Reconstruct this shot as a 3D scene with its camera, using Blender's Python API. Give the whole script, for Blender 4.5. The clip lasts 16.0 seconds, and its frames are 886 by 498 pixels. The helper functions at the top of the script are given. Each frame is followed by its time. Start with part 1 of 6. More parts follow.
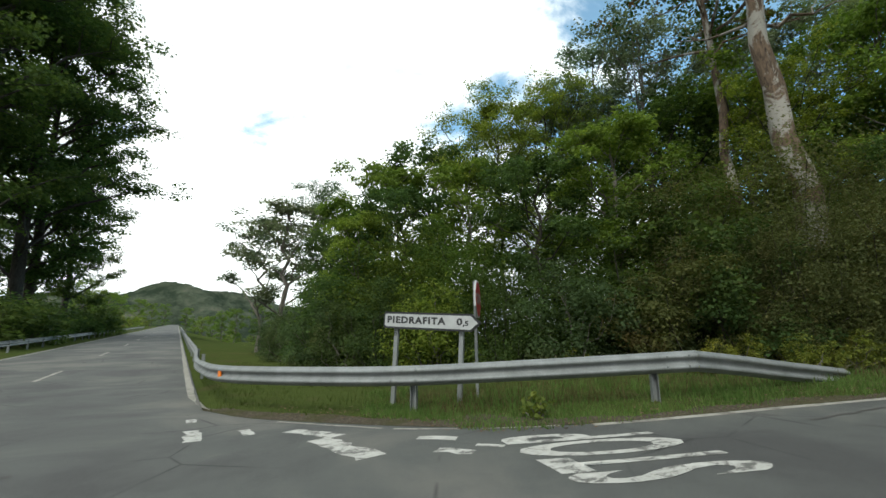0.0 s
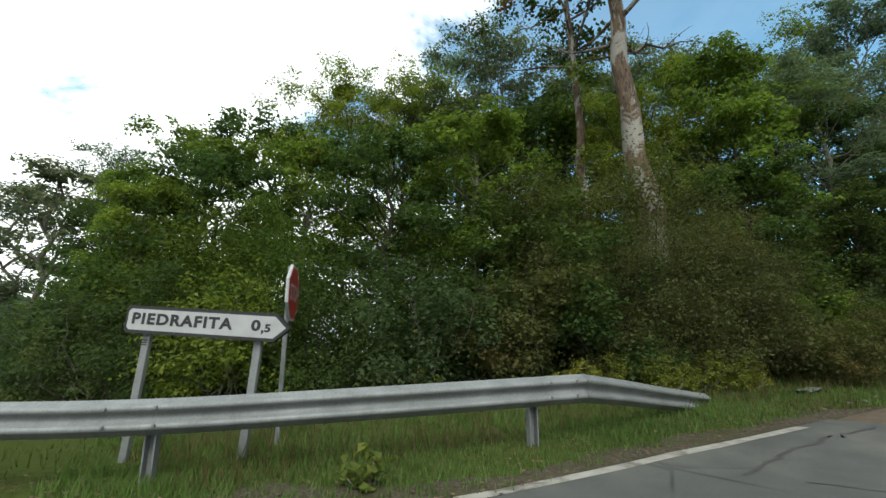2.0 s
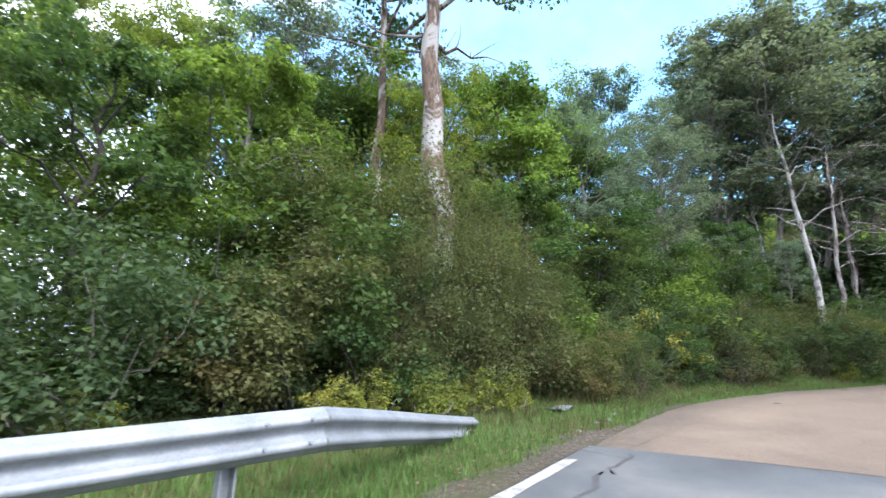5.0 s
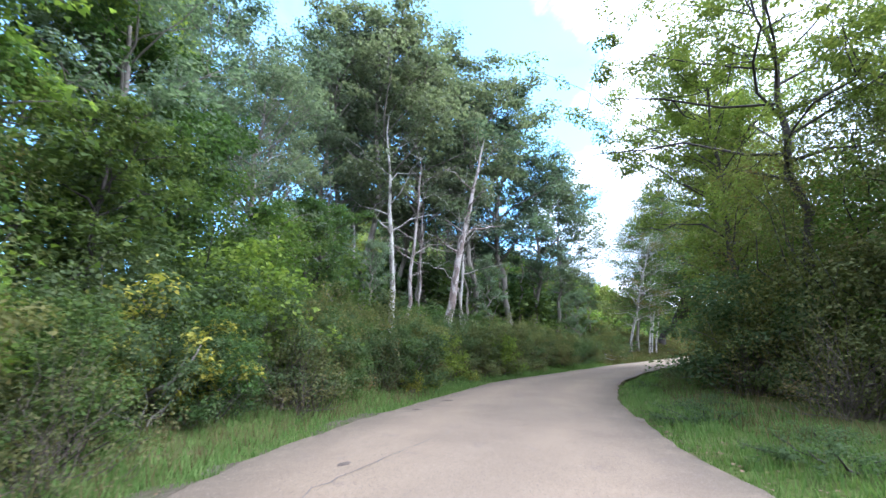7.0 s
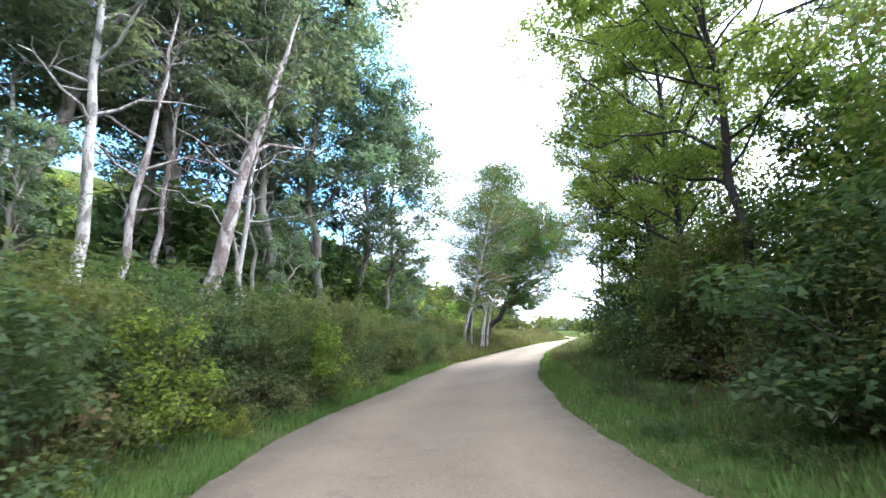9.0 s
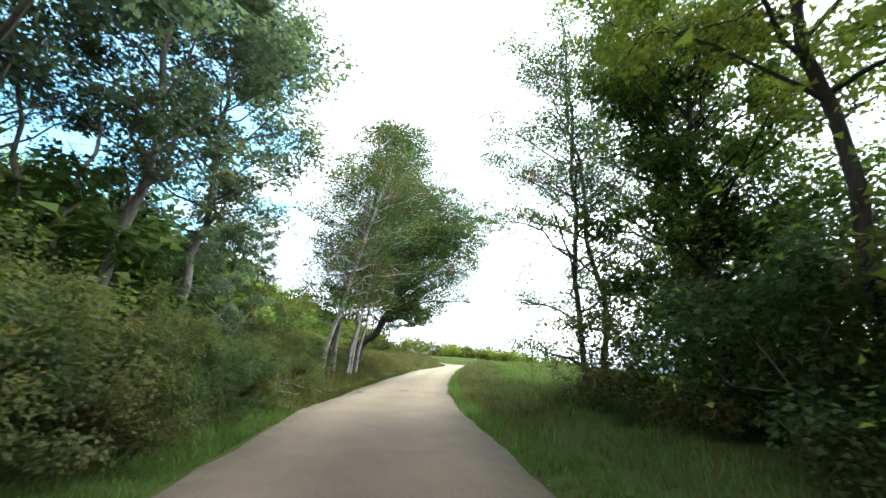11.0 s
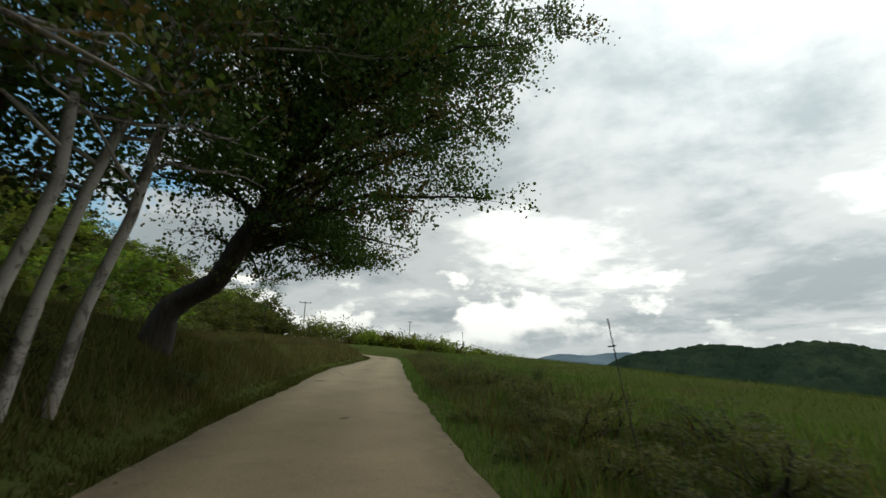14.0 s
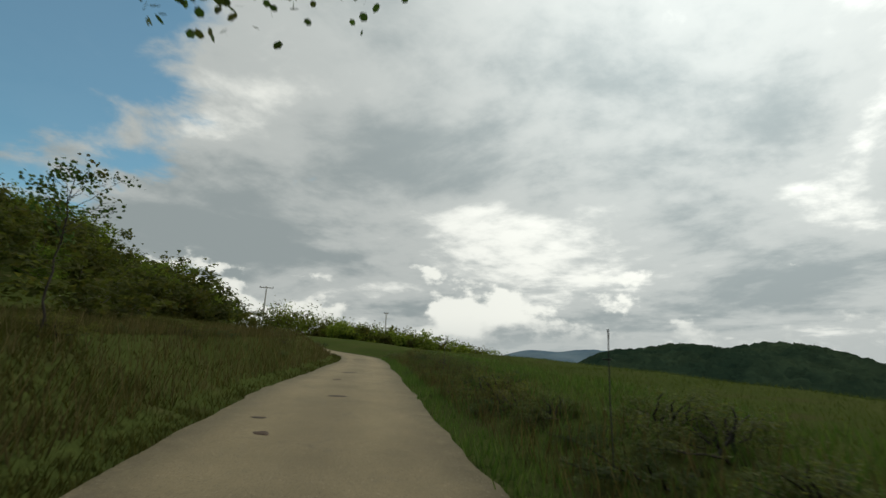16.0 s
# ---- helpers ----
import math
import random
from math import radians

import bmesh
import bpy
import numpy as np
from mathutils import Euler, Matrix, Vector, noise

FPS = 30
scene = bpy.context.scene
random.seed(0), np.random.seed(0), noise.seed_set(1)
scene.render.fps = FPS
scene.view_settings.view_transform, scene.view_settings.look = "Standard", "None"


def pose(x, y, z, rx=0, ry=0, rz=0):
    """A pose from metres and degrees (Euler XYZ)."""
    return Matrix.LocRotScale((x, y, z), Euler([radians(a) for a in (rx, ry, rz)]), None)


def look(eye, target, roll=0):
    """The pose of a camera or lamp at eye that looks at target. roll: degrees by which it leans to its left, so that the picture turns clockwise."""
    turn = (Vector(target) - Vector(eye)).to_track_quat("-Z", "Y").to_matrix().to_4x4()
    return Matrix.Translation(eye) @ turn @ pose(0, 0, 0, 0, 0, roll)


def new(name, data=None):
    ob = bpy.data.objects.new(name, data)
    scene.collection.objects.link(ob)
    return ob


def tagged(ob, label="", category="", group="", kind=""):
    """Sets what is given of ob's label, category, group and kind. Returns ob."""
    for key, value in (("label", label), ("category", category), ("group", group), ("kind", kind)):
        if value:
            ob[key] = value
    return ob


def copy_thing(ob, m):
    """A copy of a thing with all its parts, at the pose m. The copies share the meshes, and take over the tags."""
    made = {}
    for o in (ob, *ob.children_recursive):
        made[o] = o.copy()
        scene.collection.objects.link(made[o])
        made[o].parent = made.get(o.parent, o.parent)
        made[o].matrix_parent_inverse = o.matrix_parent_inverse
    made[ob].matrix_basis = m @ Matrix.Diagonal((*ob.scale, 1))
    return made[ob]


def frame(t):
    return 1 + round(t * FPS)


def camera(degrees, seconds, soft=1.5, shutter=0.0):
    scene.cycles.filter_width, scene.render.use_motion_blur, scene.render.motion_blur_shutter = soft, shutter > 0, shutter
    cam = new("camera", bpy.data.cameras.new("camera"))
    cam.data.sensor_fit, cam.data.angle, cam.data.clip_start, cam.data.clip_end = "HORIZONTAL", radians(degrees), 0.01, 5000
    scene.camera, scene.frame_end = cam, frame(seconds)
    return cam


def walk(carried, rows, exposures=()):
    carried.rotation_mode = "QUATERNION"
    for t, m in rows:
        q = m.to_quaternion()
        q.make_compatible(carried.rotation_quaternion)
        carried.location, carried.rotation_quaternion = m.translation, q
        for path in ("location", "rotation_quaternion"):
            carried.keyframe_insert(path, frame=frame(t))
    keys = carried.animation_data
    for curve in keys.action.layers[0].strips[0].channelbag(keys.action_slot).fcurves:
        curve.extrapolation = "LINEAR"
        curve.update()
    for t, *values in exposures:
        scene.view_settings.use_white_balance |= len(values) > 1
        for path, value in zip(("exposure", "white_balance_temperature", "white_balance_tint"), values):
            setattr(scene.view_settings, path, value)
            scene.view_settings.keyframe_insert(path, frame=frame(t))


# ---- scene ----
# ---- camera ----
cam = camera(88.9, 16.0, shutter=0.15)
PATH = [
    (0, (0.000, 0.000, 1.195), (-0.002, 1.963, 1.579), -1.0),
    (0.5, (0.002, 0.883, 1.178), (0.209, 2.831, 1.582), -0.4),
    (1, (0.128, 1.567, 1.168), (0.505, 3.485, 1.588), -0.2),
    (1.5, (0.288, 2.161, 1.165), (0.824, 4.039, 1.599), 0.3),
    (2, (0.488, 2.527, 1.168), (1.143, 4.362, 1.616), 0.1),
    (2.5, (0.624, 2.719, 1.175), (1.350, 4.526, 1.631), -0.4),
    (3, (0.668, 2.791, 1.180), (1.419, 4.588, 1.636), -0.3),
    (5.5, (2.912, 4.406, 1.309), (4.575, 5.395, 1.814), 1.5),
    (6, (4.439, 4.803, 1.373), (6.300, 5.321, 1.891), 1.7),
    (6.5, (5.996, 4.976, 1.456), (7.920, 5.095, 1.988), 1.7),
    (7, (7.814, 4.992, 1.556), (9.739, 4.838, 2.077), 0.6),
    (7.5, (9.904, 4.948, 1.681), (11.801, 4.586, 2.201), 0.2),
    (8, (12.102, 4.644, 1.817), (13.944, 4.060, 2.332), -0.3),
    (8.5, (14.317, 4.119, 1.946), (16.086, 3.336, 2.455), -0.2),
    (9, (16.376, 3.360, 2.058), (18.067, 2.410, 2.548), -1.9),
    (9.5, (18.300, 2.459, 2.166), (19.907, 1.384, 2.678), -0.7),
    (12, (28.848, -5.180, 2.963), (30.027, -6.706, 3.493), -1.0),
    (12.5, (30.975, -7.198, 3.078), (32.115, -8.766, 3.573), -1.2),
    (13, (33.002, -9.122, 3.208), (34.099, -10.716, 3.713), -1.2),
    (13.5, (34.946, -11.077, 3.397), (36.017, -12.685, 3.914), -0.5),
    (14, (36.883, -12.968, 3.590), (37.929, -14.588, 4.120), 0.6),
    (14.5, (38.888, -15.012, 3.767), (39.890, -16.657, 4.305), 0.5),
    (15, (40.741, -17.112, 3.965), (41.721, -18.775, 4.487), 1.0),
    (15.5, (42.676, -19.292, 4.147), (43.646, -20.967, 4.650), 1.6),
    (16, (44.620, -21.502, 4.326), (45.570, -23.187, 4.834), 1.5),
]
EXPOSURE = [(0, 0.45, 6350, 3), (3, 0.78, 6300, 5), (5.5, 2.3, 5350, 20), (7.5, 2.4, 5250, 17), (9.5, 2.75, 5600, 14), (12, 1.2, 6200, 4), (13, 0.22, 6550, 5), (14, -0.25, 6700, 5), (15, -0.3, 6750, 4), (16, -0.55, 6800, 4)]
walk(cam, [(t, look(eye, target, roll)) for t, eye, target, roll in PATH], EXPOSURE)

# ---- world, sun ----
SUN_DIR = Vector((-0.14, -0.66, 0.74)).normalized()
world = bpy.data.worlds.new("sky_world")
scene.world = world
world.use_nodes = True
wn, wl = world.node_tree.nodes, world.node_tree.links
wn.clear()


def wmath(op, a, b=None, clamp=False):
    n = wn.new("ShaderNodeMath")
    n.operation, n.use_clamp = op, clamp
    for i, v in enumerate((a, b)):
        if v is None:
            continue
        if isinstance(v, (int, float)):
            n.inputs[i].default_value = v
        else:
            wl.new(v, n.inputs[i])
    return n.outputs[0]


sky = wn.new("ShaderNodeTexSky")
sky.sky_type, sky.sun_disc = "NISHITA", False
sky.sun_elevation = math.asin(SUN_DIR.z)
sky.sun_rotation = math.atan2(SUN_DIR.x, SUN_DIR.y)
sky.air_density, sky.dust_density, sky.ozone_density = 1.0, 0.8, 0.8
sky_gain = wn.new("ShaderNodeVectorMath")
sky_gain.operation = "MULTIPLY"
sky_gain.inputs[1].default_value = (0.115, 0.175, 0.170)
wl.new(sky.outputs[0], sky_gain.inputs[0])
coord = wn.new("ShaderNodeTexCoord")
split = wn.new("ShaderNodeSeparateXYZ")
wl.new(coord.outputs["Generated"], split.inputs[0])
# cloud deck: the direction projected onto a level sheet
lift = wmath("ADD", wmath("MAXIMUM", split.outputs[2], 0.0), 0.16)
flat = wn.new("ShaderNodeCombineXYZ")
wl.new(wmath("DIVIDE", split.outputs[0], lift), flat.inputs[0])
wl.new(wmath("DIVIDE", split.outputs[1], lift), flat.inputs[1])


def cloud_noise(scale, detail, rough, offset, warp=0.0):
    m = wn.new("ShaderNodeMapping")
    m.inputs["Location"].default_value = offset
    wl.new(flat.outputs[0], m.inputs[0])
    n = wn.new("ShaderNodeTexNoise")
    n.inputs["Scale"].default_value, n.inputs["Detail"].default_value = scale, detail
    n.inputs["Roughness"].default_value, n.inputs["Distortion"].default_value = rough, warp
    wl.new(m.outputs[0], n.inputs["Vector"])
    return n.outputs["Fac"]


def wramp(fac, stops):
    r = wn.new("ShaderNodeValToRGB")
    r.color_ramp.interpolation = "EASE"
    while len(r.color_ramp.elements) < len(stops):
        r.color_ramp.elements.new(0.5)
    for e, (p, c) in zip(r.color_ramp.elements, stops):
        e.position, e.color = p, (*c, 1)
    wl.new(fac, r.inputs[0])
    return r.outputs[0]


# the deck breaks up towards the east
east = wmath("ADD", wmath("MULTIPLY", split.outputs[0], 0.95), wmath("MULTIPLY", split.outputs[1], 0.30))
thin = wmath("SUBTRACT", 0.10, wmath("MULTIPLY", wmath("MAXIMUM", wmath("SUBTRACT", east, 0.25), 0.0), 0.64))
thin = wmath("ADD", thin, wmath("MULTIPLY", wmath("MAXIMUM", wmath("SUBTRACT", 0.12, split.outputs[1]), 0.0), 0.36))
thin = wmath("ADD", thin, wmath("MULTIPLY", wmath("MAXIMUM", wmath("SUBTRACT", 0.40, split.outputs[2]), 0.0), 0.75))
streaks = wmath("MULTIPLY", wmath("SUBTRACT", cloud_noise(2.7, 8, 0.6, (4.4, 0.7, 3.0), 0.4), 0.5), 0.60)
cover = wramp(wmath("ADD", wmath("ADD", cloud_noise(0.85, 10, 0.58, (1.7, 4.1, 0.0), 0.15), thin), streaks), [(0.42, (0.08, 0.08, 0.08)), (0.56, (1, 1, 1))])
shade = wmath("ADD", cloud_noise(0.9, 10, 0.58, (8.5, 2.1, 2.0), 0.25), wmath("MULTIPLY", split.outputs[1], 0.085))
shade = wmath("SUBTRACT", shade, wmath("MULTIPLY", split.outputs[0], 0.07))
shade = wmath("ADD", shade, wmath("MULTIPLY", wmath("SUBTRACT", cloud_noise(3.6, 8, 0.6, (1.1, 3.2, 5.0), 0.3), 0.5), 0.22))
cloud_col = wramp(shade, [(0.29, (0.43, 0.49, 0.53)), (0.46, (0.70, 0.74, 0.77)), (0.59, (1.24, 1.25, 1.25))])
# heaped clouds low over the horizon, lit on their upper sides
heap_at = wn.new("ShaderNodeMapping")
heap_at.inputs["Scale"].default_value = (5.0, 5.0, 8.5)
heap_at.inputs["Location"].default_value = (2.3, 0.4, 0.0)
wl.new(coord.outputs["Generated"], heap_at.inputs[0])
heap = wn.new("ShaderNodeTexNoise")
heap.inputs["Scale"].default_value, heap.inputs["Detail"].default_value, heap.inputs["Roughness"].default_value = 1.0, 9, 0.56
wl.new(heap_at.outputs[0], heap.inputs["Vector"])
low = wmath("MULTIPLY", wmath("SUBTRACT", 0.13, split.outputs[2]), 1.5)
heaped = wramp(wmath("ADD", heap.outputs["Fac"], low), [(0.50, (0, 0, 0)), (0.56, (1, 1, 1))])
heap_col = wramp(wmath("ADD", heap.outputs["Fac"], wmath("MULTIPLY", split.outputs[2], 0.9)), [(0.50, (0.66, 0.70, 0.73)), (0.66, (1.25, 1.26, 1.25))])
piled = wn.new("ShaderNodeMix")
piled.data_type = "RGBA"
wl.new(heaped, piled.inputs[0])
wl.new(cloud_col, piled.inputs[6])
wl.new(heap_col, piled.inputs[7])
# clouds are brighter towards the sun that stands behind them
dot = wn.new("ShaderNodeVectorMath")
dot.operation = "DOT_PRODUCT"
wl.new(coord.outputs["Generated"], dot.inputs[0])
dot.inputs[1].default_value = SUN_DIR
glow = wmath("ADD", wmath("MULTIPLY", wmath("POWER", wmath("MAXIMUM", dot.outputs["Value"], 0.0), 6.0), 1.0), 0.96)
cloud_lit = wn.new("ShaderNodeVectorMath")
cloud_lit.operation = "SCALE"
wl.new(piled.outputs[2], cloud_lit.inputs[0])
wl.new(glow, cloud_lit.inputs[3])
mix = wn.new("ShaderNodeMix")
mix.data_type = "RGBA"
wl.new(wmath("MAXIMUM", cover, heaped), mix.inputs[0])
wl.new(sky_gain.outputs[0], mix.inputs[6])
wl.new(cloud_lit.outputs[0], mix.inputs[7])
# pale haze near the horizon
haze = wn.new("ShaderNodeMix")
haze.data_type = "RGBA"
wl.new(wramp(split.outputs[2], [(0.0, (0.7, 0.7, 0.7)), (0.12, (0, 0, 0))]), haze.inputs[0])
wl.new(mix.outputs[2], haze.inputs[6])
haze.inputs[7].default_value = (0.72, 0.77, 0.81, 1)
back = wn.new("ShaderNodeBackground")
back.inputs[1].default_value = 1.0
wl.new(haze.outputs[2], back.inputs[0])
wout = wn.new("ShaderNodeOutputWorld")
wl.new(back.outputs[0], wout.inputs[0])

sun = new("sun", bpy.data.lights.new("sun", "SUN"))
sun.data.energy, sun.data.angle, sun.data.color = 1.5, radians(24), (1.0, 0.95, 0.86)
sun.matrix_world = look((0, 0, 60), Vector((0, 0, 60)) - SUN_DIR)

# ---- materials ----
class Mat:
    """A small node builder round one Principled surface."""

    def __init__(self, name, rough=0.8, metal=0.0, spec=0.3):
        self.m = bpy.data.materials.new(name)
        self.m.use_nodes = True
        self.t = self.m.node_tree
        self.n, self.l = self.t.nodes, self.t.links
        self.b = self.n["Principled BSDF"]
        self.out = self.n["Material Output"]
        self.b.inputs["Roughness"].default_value = rough
        self.b.inputs["Metallic"].default_value = metal
        self.b.inputs["Specular IOR Level"].default_value = spec
        self.co = self.n.new("ShaderNodeTexCoord").outputs["Object"]

    def noise(self, scale, detail=4, rough=0.55, stretch=None, warp=0.0, vec=None):
        v = vec or self.co
        if stretch:
            mp = self.n.new("ShaderNodeMapping")
            mp.inputs["Scale"].default_value = stretch
            self.l.new(v, mp.inputs[0])
            v = mp.outputs[0]
        x = self.n.new("ShaderNodeTexNoise")
        x.inputs["Scale"].default_value, x.inputs["Detail"].default_value = scale, detail
        x.inputs["Roughness"].default_value, x.inputs["Distortion"].default_value = rough, warp
        self.l.new(v, x.inputs["Vector"])
        return x.outputs["Fac"]

    def voronoi(self, scale, feature="DISTANCE_TO_EDGE", vec=None):
        x = self.n.new("ShaderNodeTexVoronoi")
        x.feature = feature
        x.inputs["Scale"].default_value = scale
        self.l.new(vec or self.co, x.inputs["Vector"])
        return x.outputs[0]

    def island(self):
        return self.n.new("ShaderNodeNewGeometry").outputs["Random Per Island"]

    def each(self):
        return self.n.new("ShaderNodeObjectInfo").outputs["Random"]

    def ramp(self, fac, stops):
        r = self.n.new("ShaderNodeValToRGB")
        while len(r.color_ramp.elements) < len(stops):
            r.color_ramp.elements.new(0.5)
        for e, (p, c) in zip(r.color_ramp.elements, stops):
            e.position, e.color = p, ((*c, 1) if isinstance(c, tuple) else (c, c, c, 1))
        self.l.new(fac, r.inputs[0])
        return r.outputs[0]

    def mix(self, fac, a, b, blend="MIX"):
        x = self.n.new("ShaderNodeMix")
        x.data_type, x.blend_type = "RGBA", blend
        for i, v in ((0, fac), (6, a), (7, b)):
            if isinstance(v, (int, float)):
                x.inputs[i].default_value = v
            elif isinstance(v, tuple):
                x.inputs[i].default_value = (*v, 1)
            else:
                self.l.new(v, x.inputs[i])
        return x.outputs[2]

    def color(self, c):
        if isinstance(c, tuple):
            self.b.inputs["Base Color"].default_value = (*c, 1)
        else:
            self.l.new(c, self.b.inputs["Base Color"])
        return self

    def rough(self, fac):
        self.l.new(fac, self.b.inputs["Roughness"])
        return self

    def bump(self, fac, strength=0.3, distance=0.01):
        x = self.n.new("ShaderNodeBump")
        x.inputs["Strength"].default_value, x.inputs["Distance"].default_value = strength, distance
        self.l.new(fac, x.inputs["Height"])
        self.l.new(x.outputs[0], self.b.inputs["Normal"])
        return self

    def translucent(self, col, share=0.35):
        t = self.n.new("ShaderNodeBsdfTranslucent")
        if isinstance(col, tuple):
            t.inputs[0].default_value = (*col, 1)
        else:
            self.l.new(col, t.inputs[0])
        m = self.n.new("ShaderNodeMixShader")
        m.inputs[0].default_value = share
        self.l.new(self.b.outputs[0], m.inputs[1])
        self.l.new(t.outputs[0], m.inputs[2])
        self.l.new(m.outputs[0], self.out.inputs[0])
        return self


def leaf_mat(name, dark, mid, light, odd=None, share=0.42, rough=0.72, odd_at=0.56):
    """Leaves: each one its own shade, drifting over the crown; odd: a few turned ones."""
    m = Mat(name, rough, 0, 0.10)
    stops = [(0.0, dark), (0.55, mid), (1.0, light)]
    c = m.ramp(m.island(), stops)
    drift = m.ramp(m.noise(0.55, 3), [(0.32, tuple(0.62 * v for v in mid)), (0.68, tuple(min(1, 1.35 * v) for v in mid))])
    c = m.mix(0.45, c, drift)
    if odd:
        pick = m.ramp(m.noise(0.9, 4, 0.6), [(odd_at, 0.0), (odd_at + 0.16, 0.85)])
        c = m.mix(pick, c, odd)
    tone = m.ramp(m.each(), [(0.0, (1.12, 1.0, 0.92)), (0.3, (0.80, 0.88, 0.92)), (0.6, (1.0, 1.04, 1.0)), (0.8, (0.88, 0.86, 0.9)), (1.0, (1.2, 1.16, 0.85))])
    c = m.mix(1.0, c, tone, "MULTIPLY")
    m.color(c)
    bright = m.mix(1.0, c, (1.75, 1.85, 1.1), "MULTIPLY")
    m.translucent(bright, share)
    return m.m


M = {}
# foliage
M["leaf_green"] = leaf_mat("leaf_green", (0.048, 0.073, 0.014), (0.107, 0.155, 0.028), (0.216, 0.256, 0.048))
M["leaf_shrub"] = leaf_mat("leaf_shrub", (0.028, 0.045, 0.008), (0.061, 0.094, 0.017), (0.123, 0.155, 0.029))
M["leaf_dark"] = leaf_mat("leaf_dark", (0.024, 0.041, 0.013), (0.050, 0.082, 0.024), (0.107, 0.141, 0.039))
M["leaf_ash"] = leaf_mat("leaf_ash", (0.059, 0.082, 0.019), (0.123, 0.158, 0.034), (0.228, 0.241, 0.055))
M["leaf_poplar"] = leaf_mat("leaf_poplar", (0.044, 0.064, 0.042), (0.091, 0.119, 0.083), (0.174, 0.195, 0.155))
M["leaf_hedge"] = leaf_mat("leaf_hedge", (0.029, 0.045, 0.018), (0.056, 0.081, 0.034), (0.103, 0.131, 0.053), (0.097, 0.093, 0.044))
M["leaf_brown"] = leaf_mat("leaf_brown", (0.041, 0.053, 0.020), (0.085, 0.096, 0.036), (0.140, 0.131, 0.049), (0.132, 0.083, 0.040))
M["leaf_yellow"] = leaf_mat("leaf_yellow", (0.080, 0.100, 0.022), (0.170, 0.180, 0.035), (0.380, 0.350, 0.060))
M["leaf_aspen"] = leaf_mat("leaf_aspen", (0.029, 0.053, 0.016), (0.056, 0.098, 0.028), (0.105, 0.152, 0.046), (0.165, 0.080, 0.034), 0.26, odd_at=0.52)
M["leaf_hill"] = leaf_mat("leaf_hill", (0.030, 0.039, 0.011), (0.060, 0.067, 0.018), (0.105, 0.100, 0.028), (0.110, 0.084, 0.026))


def bark_mat(name, base, dark, white=0.0, share=0.46, tint=(1.0, 0.96, 0.88), patch=3.4):
    m = Mat(name, 0.85, 0, 0.2)
    n1 = m.noise(14, 6, 0.65, (1, 1, 0.22), 0.6)
    n2 = m.noise(patch, 7, 0.68, (1, 1, 0.45), 0.9)
    c = m.ramp(n1, [(0.3, dark), (0.62, base)])
    if white:
        spot = m.ramp(n2, [(share, 0.0), (share + 0.05, 1.0)])
        c = m.mix(spot, c, m.ramp(n1, [(0.25, (0.30, 0.27, 0.23)), (0.6, tuple(white * q for q in tint))]))
        nick = m.ramp(m.noise(26, 4, 0.6, (0.5, 0.5, 1.6)), [(0.60, 0.0), (0.68, 0.75)])
        c = m.mix(nick, c, dark)
    else:
        c = m.mix(0.4, c, m.ramp(n2, [(0.35, dark), (0.7, base)]))
    m.color(c).bump(n1, 0.6, 0.02)
    return m.m


M["bark_birch"] = bark_mat("bark_birch", (0.15, 0.105, 0.072), (0.034, 0.025, 0.019), 0.27, 0.49, (1.0, 0.95, 0.86), 1.5)
M["bark_pale"] = bark_mat("bark_pale", (0.19, 0.172, 0.15), (0.055, 0.048, 0.041), 0.30, 0.44)
M["bark_grey"] = bark_mat("bark_grey", (0.20, 0.18, 0.15), (0.06, 0.052, 0.042))
M["bark_pink"] = bark_mat("bark_pink", (0.150, 0.115, 0.098), (0.040, 0.032, 0.027), 0.21, 0.47, (1.0, 0.90, 0.84))
M["bark_twig"] = bark_mat("bark_twig", (0.105, 0.085, 0.065), (0.035, 0.028, 0.022))
M["bark_dark"] = bark_mat("bark_dark", (0.062, 0.054, 0.045), (0.016, 0.014, 0.012))

# asphalt of the main road: dark, patched, cracked
m = Mat("asphalt_dark", 0.85, 0, 0.3)
grain = m.noise(160, 3, 0.7)
patch = m.noise(0.35, 6, 0.6, None, 0.4)
c = m.ramp(patch, [(0.36, (0.043, 0.042, 0.040)), (0.5, (0.080, 0.083, 0.075)), (0.64, (0.152, 0.142, 0.122))])
c = m.mix(0.35, c, m.ramp(grain, [(0.35, (0.03, 0.03, 0.032)), (0.7, (0.15, 0.148, 0.142))]))
crack = m.ramp(m.voronoi(0.55, vec=None), [(0.0, 0.8), (0.012, 0.0)])
crack2 = m.ramp(m.noise(0.5, 3), [(0.48, 0.0), (0.58, 1.0)])
c = m.mix(m.mix(1.0, crack, crack2, "MULTIPLY"), c, (0.022, 0.021, 0.021))
m.color(c).bump(grain, 0.35, 0.004)
M["asphalt_dark"] = m.m

